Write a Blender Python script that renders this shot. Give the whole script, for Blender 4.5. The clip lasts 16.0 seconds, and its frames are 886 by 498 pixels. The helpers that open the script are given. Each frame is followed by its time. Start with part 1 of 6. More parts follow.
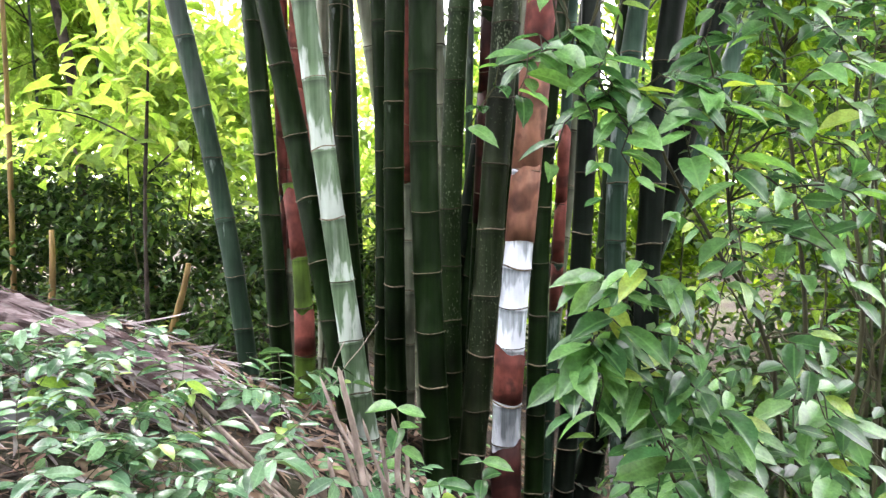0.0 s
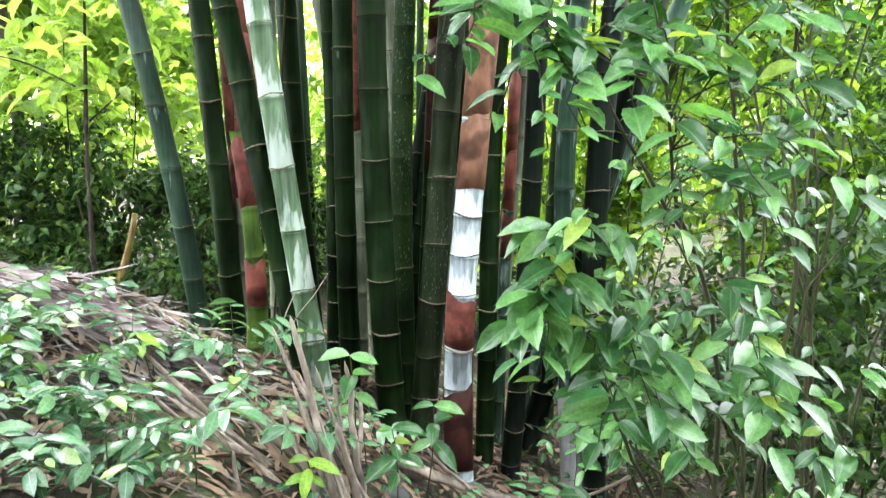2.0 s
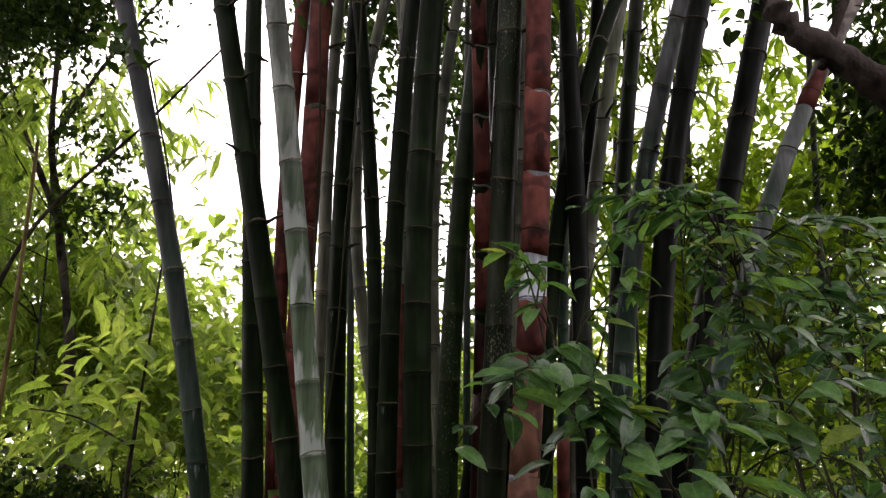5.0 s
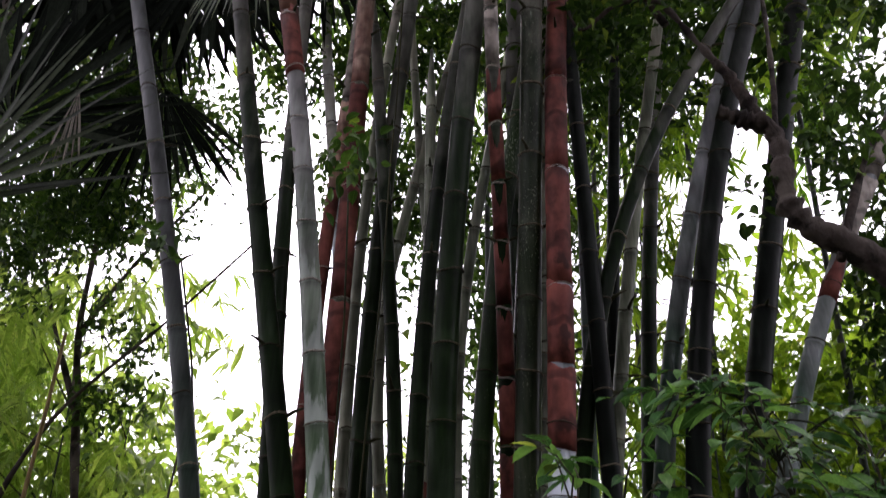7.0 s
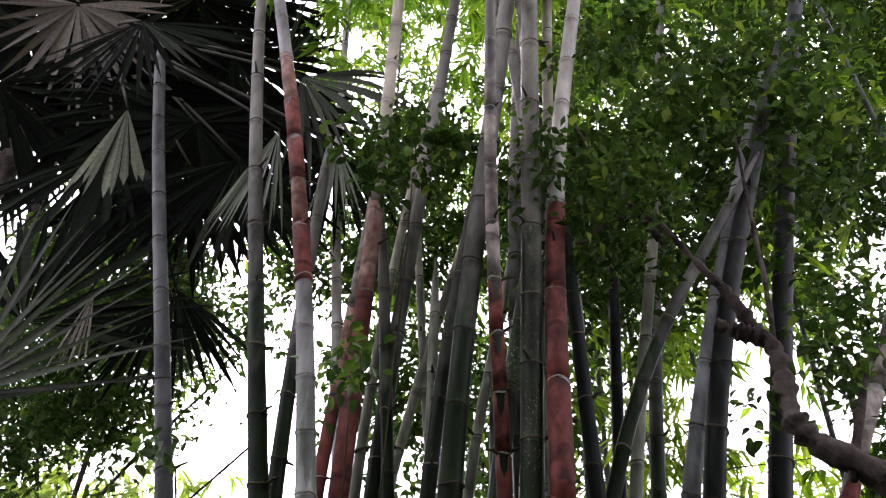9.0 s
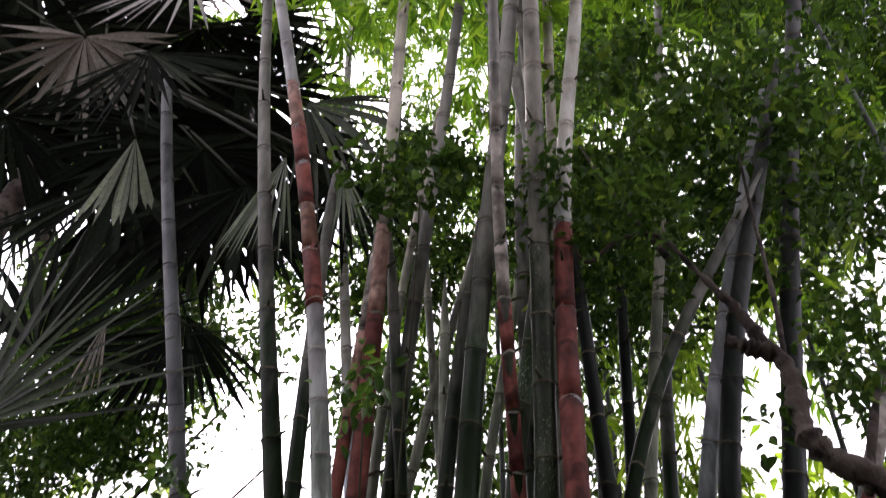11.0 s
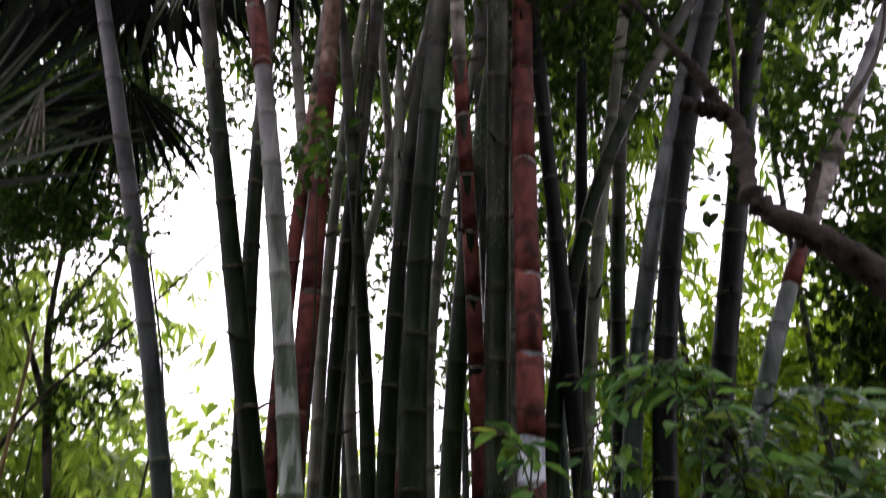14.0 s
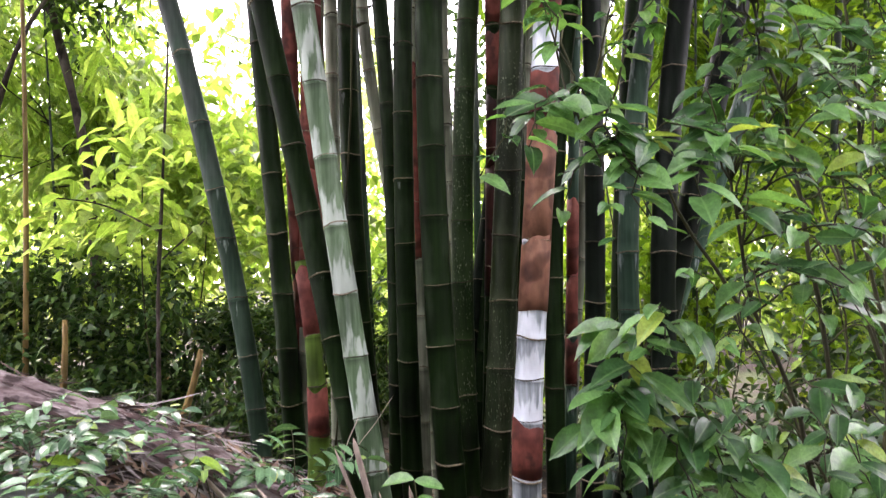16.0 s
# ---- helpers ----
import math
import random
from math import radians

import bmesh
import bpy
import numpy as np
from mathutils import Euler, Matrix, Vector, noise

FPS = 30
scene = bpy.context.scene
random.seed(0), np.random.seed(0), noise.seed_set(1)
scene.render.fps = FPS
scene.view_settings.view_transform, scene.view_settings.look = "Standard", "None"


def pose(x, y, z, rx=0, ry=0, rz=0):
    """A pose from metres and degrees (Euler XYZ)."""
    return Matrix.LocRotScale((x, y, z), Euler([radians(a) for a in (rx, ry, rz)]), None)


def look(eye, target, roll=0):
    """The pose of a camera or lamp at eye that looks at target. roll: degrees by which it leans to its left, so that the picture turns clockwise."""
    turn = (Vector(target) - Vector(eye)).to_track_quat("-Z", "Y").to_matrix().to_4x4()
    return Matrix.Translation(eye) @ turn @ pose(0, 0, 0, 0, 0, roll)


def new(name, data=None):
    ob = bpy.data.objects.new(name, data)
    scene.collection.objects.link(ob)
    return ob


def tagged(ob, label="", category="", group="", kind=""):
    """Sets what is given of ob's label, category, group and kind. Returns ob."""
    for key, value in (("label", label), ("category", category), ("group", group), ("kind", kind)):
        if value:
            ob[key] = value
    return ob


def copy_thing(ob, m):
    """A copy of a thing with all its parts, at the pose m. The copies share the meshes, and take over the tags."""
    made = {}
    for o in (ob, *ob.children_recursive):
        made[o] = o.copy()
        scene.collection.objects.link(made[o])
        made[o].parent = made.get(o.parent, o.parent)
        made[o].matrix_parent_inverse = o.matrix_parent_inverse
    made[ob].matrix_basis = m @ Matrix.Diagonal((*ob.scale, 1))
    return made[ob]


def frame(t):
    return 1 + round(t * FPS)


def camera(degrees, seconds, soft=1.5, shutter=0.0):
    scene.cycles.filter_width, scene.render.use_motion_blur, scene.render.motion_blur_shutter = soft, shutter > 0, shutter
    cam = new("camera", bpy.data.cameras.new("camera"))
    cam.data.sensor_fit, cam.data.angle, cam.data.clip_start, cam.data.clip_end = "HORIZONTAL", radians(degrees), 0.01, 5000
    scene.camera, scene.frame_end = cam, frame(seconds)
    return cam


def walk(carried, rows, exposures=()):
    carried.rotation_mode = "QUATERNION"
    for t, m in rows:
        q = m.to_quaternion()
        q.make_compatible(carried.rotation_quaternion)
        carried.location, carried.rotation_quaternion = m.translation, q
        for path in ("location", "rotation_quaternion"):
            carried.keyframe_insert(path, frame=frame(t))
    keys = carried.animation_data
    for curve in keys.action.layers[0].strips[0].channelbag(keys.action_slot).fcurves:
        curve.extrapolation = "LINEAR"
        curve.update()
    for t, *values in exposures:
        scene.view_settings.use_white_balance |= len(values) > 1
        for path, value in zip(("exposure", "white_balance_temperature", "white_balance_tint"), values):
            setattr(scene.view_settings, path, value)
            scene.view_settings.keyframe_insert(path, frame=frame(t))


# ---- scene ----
EYE = 1.5
cam = camera(59.90, 16.0, soft=1.3, shutter=0.4)
# seconds, place from the first eye (x, y, z), yaw, pitch, roll
ROWS = [
    (0.0, -0.002, 0.003, 0.004, 0.00, -4.99, 0.00),
    (0.5, 0.003, 0.002, -0.004, -1.57, -6.17, 0.18),
    (1.0, 0.003, -0.004, -0.008, -2.52, -8.23, 0.12),
    (1.5, 0.010, -0.005, -0.017, -3.06, -9.80, 0.06),
    (2.0, 0.007, -0.012, 0.012, -3.50, -8.96, 0.09),
    (2.5, 0.012, -0.008, 0.024, -3.28, -4.23, -0.07),
    (3.0, 0.019, -0.004, 0.037, -3.22, -1.26, -0.18),
    (3.5, 0.018, 0.001, 0.063, -2.46, 7.85, -0.15),
    (4.0, 0.024, 0.006, 0.069, -1.17, 11.78, -0.30),
    (4.2, 0.029, 0.022, 0.073, -0.92, 12.76, -0.24),
    (6.3, 0.014, 0.045, 0.043, 1.50, 23.69, -0.26),
    (6.5, 0.020, 0.048, 0.046, 1.58, 25.45, -0.45),
    (7.0, 0.008, 0.048, 0.061, 1.41, 30.60, -0.41),
    (7.5, 0.010, 0.033, 0.058, 1.37, 34.42, -0.44),
    (8.0, 0.003, 0.076, 0.122, 1.30, 38.64, -0.59),
    (8.5, 0.014, -0.001, 0.080, 1.19, 43.68, -0.89),
    (8.7, 0.037, -0.029, 0.114, 1.32, 44.50, -1.32),
    (10.8, -0.009, -0.061, 0.085, 2.60, 44.97, -0.47),
    (11.0, -0.005, -0.067, 0.090, 2.28, 46.23, -0.60),
    (11.5, -0.002, -0.089, 0.142, 1.08, 54.16, -0.72),
    (12.0, -0.001, -0.101, 0.152, 0.29, 62.31, -0.37),
    (12.5, 0.009, -0.094, 0.135, -0.50, 62.15, 0.06),
    (13.0, 0.002, -0.033, 0.124, -0.79, 48.85, 0.84),
    (13.5, 0.044, -0.004, 0.053, -0.12, 39.24, 1.16),
    (14.0, 0.043, 0.023, 0.046, 0.29, 29.94, 1.17),
    (14.5, 0.044, 0.013, 0.024, 1.05, 18.96, 0.86),
    (15.0, 0.008, 0.017, -0.030, 1.01, 11.90, 0.17),
    (15.5, -0.014, 0.015, -0.060, 0.67, 5.32, 0.87),
    (16.0, -0.012, -0.004, -0.081, 0.70, 1.92, 1.65),
]
walk(cam, [(t, pose(x, y, EYE + z, 90 + pitch, roll, yaw)) for t, x, y, z, yaw, pitch, roll in ROWS],
     exposures=((0.0, 3.18, 6400, 18), (0.6, 3.22, 6400, 18), (1.0, 3.26, 6300, 9), (1.5, 3.36, 6300, 7), (2.0, 3.46, 6250, 3), (2.5, 2.80, 6500, 24), (3.0, 2.60, 6700, 27), (3.5, 1.84, 6850, 30), (4.0, 1.35, 6900, 28), (6.5, 0.68, 6650, 28), (7.0, 0.84, 6350, 28), (8.0, 1.26, 6350, 28), (8.5, 1.40, 6350, 28), (11.0, 1.18, 6450, 27), (11.5, 1.05, 6750, 25), (12.0, 0.25, 6850, 25), (12.5, 0.15, 6750, 26), (13.0, 0.60, 6650, 26), (13.5, 0.90, 6350, 29), (14.0, 0.72, 6450, 29), (14.5, 0.62, 6750, 31), (15.0, 1.15, 6950, 33), (15.5, 2.10, 6850, 26), (16.0, 2.62, 6550, 26)))

# ---- world and sun: a bright overcast sky, brightest behind the clump to the left ----
world = bpy.data.worlds.new("overcast_sky")
scene.world = world
world.use_nodes = True
wn, wl = world.node_tree.nodes, world.node_tree.links
sky = wn.new("ShaderNodeTexSky")
sky.sky_type = "NISHITA"
sky.sun_disc = False
SUN_ELEV, SUN_AZ = 52.0, -28.0          # degrees above the horizon; degrees from +y towards +x
sky.sun_elevation = radians(SUN_ELEV)
sky.sun_rotation = radians(SUN_AZ)
sky.dust_density = 3.0
sky.air_density = 1.0
hsv = wn.new("ShaderNodeHueSaturation")
hsv.inputs["Saturation"].default_value = 0.18
wl.new(sky.outputs["Color"], hsv.inputs["Color"])
cloud = wn.new("ShaderNodeMix")          # an even cloud layer over the clear sky
cloud.data_type = "RGBA"
cloud.inputs[0].default_value = 0.65
cloud.inputs[7].default_value = (20.0, 20.1, 20.6, 1)
wl.new(hsv.outputs["Color"], cloud.inputs[6])
wl.new(cloud.outputs[2], wn["Background"].inputs["Color"])
wn["Background"].inputs["Strength"].default_value = 0.12
sun_data = bpy.data.lights.new("sun", "SUN")
sun_data.energy, sun_data.angle, sun_data.color = 1.5, radians(18), (1.0, 0.95, 0.86)
sun = new("sun", sun_data)
sd = Vector((math.sin(radians(SUN_AZ)) * math.cos(radians(SUN_ELEV)), math.cos(radians(SUN_AZ)) * math.cos(radians(SUN_ELEV)), math.sin(radians(SUN_ELEV))))
sun.matrix_world = look(sd * 60, (0, 0, 0))

RNG = np.random.default_rng(11)


# ---- materials ----
def nodes_of(name, rough=0.6, spec=0.4):
    m = bpy.data.materials.new(name)
    m.use_nodes = True
    b = m.node_tree.nodes["Principled BSDF"]
    b.inputs["Roughness"].default_value = rough
    b.inputs["Specular IOR Level"].default_value = spec
    return m, m.node_tree.nodes, m.node_tree.links, b


def noise_at(n, l, scale, size, detail=4.0, vec=None):
    """Noise over object coordinates stretched by scale (x, y, z)."""
    if vec is None:
        vec = n.new("ShaderNodeTexCoord").outputs["Object"]
    mp = n.new("ShaderNodeMapping")
    mp.inputs["Scale"].default_value = scale
    l.new(vec, mp.inputs["Vector"])
    t = n.new("ShaderNodeTexNoise")
    t.inputs["Scale"].default_value = size
    t.inputs["Detail"].default_value = detail
    l.new(mp.outputs["Vector"], t.inputs["Vector"])
    return t.outputs["Fac"]


def ramp(n, l, fac, stops):
    r = n.new("ShaderNodeValToRGB")
    e = r.color_ramp.elements
    while len(e) < len(stops):
        e.new(0.5)
    for el, (p, c) in zip(e, stops):
        el.position, el.color = p, (*c, 1) if len(c) == 3 else c
    l.new(fac, r.inputs["Fac"])
    return r.outputs["Color"]


def grey(v):
    return (v, v, v)


def mixed(n, l, fac, a, b, blend="MIX"):
    m = n.new("ShaderNodeMix")
    m.data_type, m.blend_type = "RGBA", blend
    for sock, val in ((m.inputs[0], fac), (m.inputs[6], a), (m.inputs[7], b)):
        if isinstance(val, bpy.types.NodeSocket):
            l.new(val, sock)
        elif isinstance(val, tuple):
            sock.default_value = (*val, 1)
        else:
            sock.default_value = val
    return m.outputs[2]


def bump_to(n, l, b, height, strength, dist=0.01):
    bp = n.new("ShaderNodeBump")
    bp.inputs["Strength"].default_value = strength
    bp.inputs["Distance"].default_value = dist
    l.new(height, bp.inputs["Height"])
    l.new(bp.outputs["Normal"], b.inputs["Normal"])


def math_node(n, l, op, a, b=0.0, clamp=False):
    m = n.new("ShaderNodeMath")
    m.operation, m.use_clamp = op, clamp
    for sock, val in zip(m.inputs, (a, b)):
        if isinstance(val, bpy.types.NodeSocket):
            l.new(val, sock)
        else:
            sock.default_value = val
    return m.outputs[0]


def attr(n, name):
    a = n.new("ShaderNodeAttribute")
    a.attribute_name = name
    return a.outputs["Fac"]


def culm_material(name, low, low2, high, turn_z, wax=0.0, lichen=0.0, rough=0.42, bloom_colour=(0.44, 0.52, 0.49), bloom_low=False, spec=0.11):
    """A bamboo stem: fibres along the stem, a waxy bloom rubbed off in scratches, dust, lichen specks, paler and drier with height."""
    m, n, l, b = nodes_of(name, rough, spec)
    fibre = noise_at(n, l, (70, 70, 2.0), 1.0, 6)
    blot = noise_at(n, l, (7, 7, 3.0), 1.0, 5)
    streak = noise_at(n, l, (30, 30, 6.0), 1.0, 8)
    v = attr(n, "along")
    col = mixed(n, l, ramp(n, l, fibre, [(0.30, grey(0)), (0.70, grey(1))]), low, low2)
    # yellower just over a joint, dusty patches
    col = mixed(n, l, ramp(n, l, math_node(n, l, "ADD", v, math_node(n, l, "MULTIPLY", blot, 0.35)), [(0.16, grey(0.5)), (0.36, grey(0))]), col, tuple(1.9 * x + 0.004 for x in low2))
    dust = noise_at(n, l, (9, 9, 2.4), 1.0, 8)
    col = mixed(n, l, ramp(n, l, dust, [(0.55, grey(0)), (0.72, grey(0.36))]), col, tuple(1.6 * x + 0.035 for x in low2))
    # height above the ground: green below, dry tan above
    h = math_node(n, l, "ADD", math_node(n, l, "MULTIPLY", math_node(n, l, "SUBTRACT", attr(n, "height"), turn_z), 0.55), math_node(n, l, "MULTIPLY", math_node(n, l, "SUBTRACT", blot, 0.5), 1.6), True)
    col = mixed(n, l, h, col, mixed(n, l, fibre, tuple(x * 0.6 for x in high), high))
    # waxy bloom with sharp scratches
    lean = math_node(n, l, "MULTIPLY", math_node(n, l, "SUBTRACT", 1.0, v), 0.45) if bloom_low else math_node(n, l, "MULTIPLY", v, 0.5)
    bloom = math_node(n, l, "ADD", lean, math_node(n, l, "ADD", math_node(n, l, "MULTIPLY", streak, 1.6), math_node(n, l, "ADD", math_node(n, l, "MULTIPLY", blot, 0.7), wax - 1.75)))
    bloom = ramp(n, l, bloom, [(0.20, grey(0)), (0.34, grey(0.85)), (0.60, grey(1))])
    if bloom_low:
        # the bloom is rubbed away in wedges under the joints
        wedge = math_node(n, l, "ADD", math_node(n, l, "SUBTRACT", v, math_node(n, l, "MULTIPLY", attr(n, "face"), 1.5)), math_node(n, l, "MULTIPLY", streak, 0.8))
        wedge = ramp(n, l, wedge, [(0.80, grey(1)), (0.92, grey(0.22))])
        bloom = mixed(n, l, 1.0, bloom, wedge, "MULTIPLY")
    fade = math_node(n, l, "SUBTRACT", 1.0, math_node(n, l, "MULTIPLY", h, 0.85))
    col = mixed(n, l, math_node(n, l, "MULTIPLY", math_node(n, l, "MULTIPLY", bloom, fade), min(0.92, 0.30 + wax)), col, bloom_colour)
    if lichen:
        dots = noise_at(n, l, (1, 1, 0.6), 120.0, 3)
        patch = noise_at(n, l, (1, 1, 0.4), 7.0, 4)
        lic = ramp(n, l, math_node(n, l, "ADD", dots, math_node(n, l, "MULTIPLY", patch, 0.5)), [(0.90 - 0.1 * lichen, grey(0)), (1.0 - 0.1 * lichen, grey(0.8))])
        col = mixed(n, l, lic, col, (0.15, 0.18, 0.12))
    grime = ramp(n, l, noise_at(n, l, (4, 4, 1.5), 1.6, 8), [(0.32, grey(0.30)), (0.48, grey(0.78)), (0.68, grey(1.15))])
    col = mixed(n, l, 1.0, col, grime, "MULTIPLY")
    # dark stain just under each joint
    stain = ramp(n, l, math_node(n, l, "SUBTRACT", v, math_node(n, l, "MULTIPLY", streak, 0.22)), [(0.74, grey(1.0)), (0.86, grey(0.30))])
    col = mixed(n, l, 0.75, col, mixed(n, l, 1.0, col, stain, "MULTIPLY"))
    l.new(col, b.inputs["Base Color"])
    l.new(ramp(n, l, blot, [(0.3, grey(rough - 0.14)), (0.7, grey(rough + 0.25))]), b.inputs["Roughness"])
    bump_to(n, l, b, fibre, 0.35, 0.002)
    return m


def fibre_material(name, c1, c2, c3, rough=0.6, along=(60, 60, 3), spot=None, spot_at=0.56, seam=0.0, relief=0.004):
    m, n, l, b = nodes_of(name, rough, 0.12)
    f = noise_at(n, l, along, 1.0, 6)
    big = noise_at(n, l, (5, 5, 4), 1.0, 4)
    col = mixed(n, l, ramp(n, l, f, [(0.3, grey(0)), (0.7, grey(1))]), c1, c2)
    col = mixed(n, l, ramp(n, l, big, [(0.42, grey(0)), (0.72, grey(1))]), col, c3)
    if seam:
        # dark curved seams where old sheath edges overlap
        w = n.new("ShaderNodeTexWave")
        w.bands_direction, w.inputs["Scale"].default_value = "Z", seam
        w.inputs["Distortion"].default_value, w.inputs["Detail"].default_value, w.inputs["Detail Scale"].default_value = 5.0, 3.0, 3.0
        tc = n.new("ShaderNodeTexCoord")
        l.new(tc.outputs["Object"], w.inputs["Vector"])
        col = mixed(n, l, ramp(n, l, w.outputs["Fac"], [(0.0, grey(0.6)), (0.03, grey(0.45)), (0.07, grey(0))]), col, tuple(0.35 * x for x in c3))
        m2 = noise_at(n, l, (16, 16, 12), 1.0, 7)
        col = mixed(n, l, 1.0, col, ramp(n, l, m2, [(0.32, grey(0.45)), (0.55, grey(1.0)), (0.75, grey(1.3))]), "MULTIPLY")
    if spot:
        s = noise_at(n, l, (9, 9, 7), 1.0, 6)
        col = mixed(n, l, ramp(n, l, s, [(spot_at, grey(0)), (spot_at + 0.08, grey(0.9))]), col, spot)
    l.new(col, b.inputs["Base Color"])
    bump_to(n, l, b, f, 0.5, relief)
    return m


def leaf_material(name, dark, light, young, gloss=0.35, trans=0.45, spec=0.5, veins=False):
    """Leaf: every leaf its own green, a paler midrib, light shining through."""
    m, n, l, b = nodes_of(name, gloss, spec)
    info = n.new("ShaderNodeObjectInfo")
    geo = n.new("ShaderNodeNewGeometry")
    rnd = math_node(n, l, "FRACT", math_node(n, l, "ADD", info.outputs["Random"], geo.outputs["Random Per Island"]))
    col = ramp(n, l, rnd, [(0.0, tuple(0.7 * x for x in dark)), (0.4, dark), (0.7, light), (0.93, light), (1.0, young)])
    blot = noise_at(n, l, (1, 1, 1), 30.0, 3)
    col = mixed(n, l, 1.0, col, ramp(n, l, blot, [(0.25, grey(0.62)), (0.75, grey(1.2))]), "MULTIPLY")
    fleck = noise_at(n, l, (1, 1, 1), 160.0, 3)
    col = mixed(n, l, 1.0, col, ramp(n, l, fleck, [(0.30, grey(0.74)), (0.70, grey(1.14))]), "MULTIPLY")
    rib = ramp(n, l, attr(n, "rib"), [(0.86, grey(0)), (0.99, grey(1))])
    col = mixed(n, l, math_node(n, l, "MULTIPLY", rib, 0.28), col, tuple(min(1, c * 1.6 + min(0.04, 0.4 * c)) for c in light))
    l.new(col, b.inputs["Base Color"])
    if veins:
        # side veins slant from the midrib to the edge
        xyz = n.new("ShaderNodeSeparateXYZ")
        l.new(n.new("ShaderNodeTexCoord").outputs["Object"], xyz.inputs[0])
        slant = math_node(n, l, "SUBTRACT", xyz.outputs[0], math_node(n, l, "MULTIPLY", math_node(n, l, "ABSOLUTE", xyz.outputs[1]), 0.8))
        ribs = math_node(n, l, "SINE", math_node(n, l, "MULTIPLY", slant, 620.0))
        bump_to(n, l, b, math_node(n, l, "ADD", math_node(n, l, "MULTIPLY", ribs, 0.16), math_node(n, l, "ADD", blot, fleck)), 0.32, 0.0018)
    else:
        bump_to(n, l, b, blot, 0.15, 0.004)
    tr = n.new("ShaderNodeBsdfTranslucent")
    l.new(mixed(n, l, 1.0, col, (1.5, 1.42, 0.70), "MULTIPLY"), tr.inputs["Color"])
    mx = n.new("ShaderNodeMixShader")
    mx.inputs[0].default_value = trans
    l.new(b.outputs[0], mx.inputs[1])
    l.new(tr.outputs[0], mx.inputs[2])
    l.new(mx.outputs[0], n["Material Output"].inputs["Surface"])
    return m


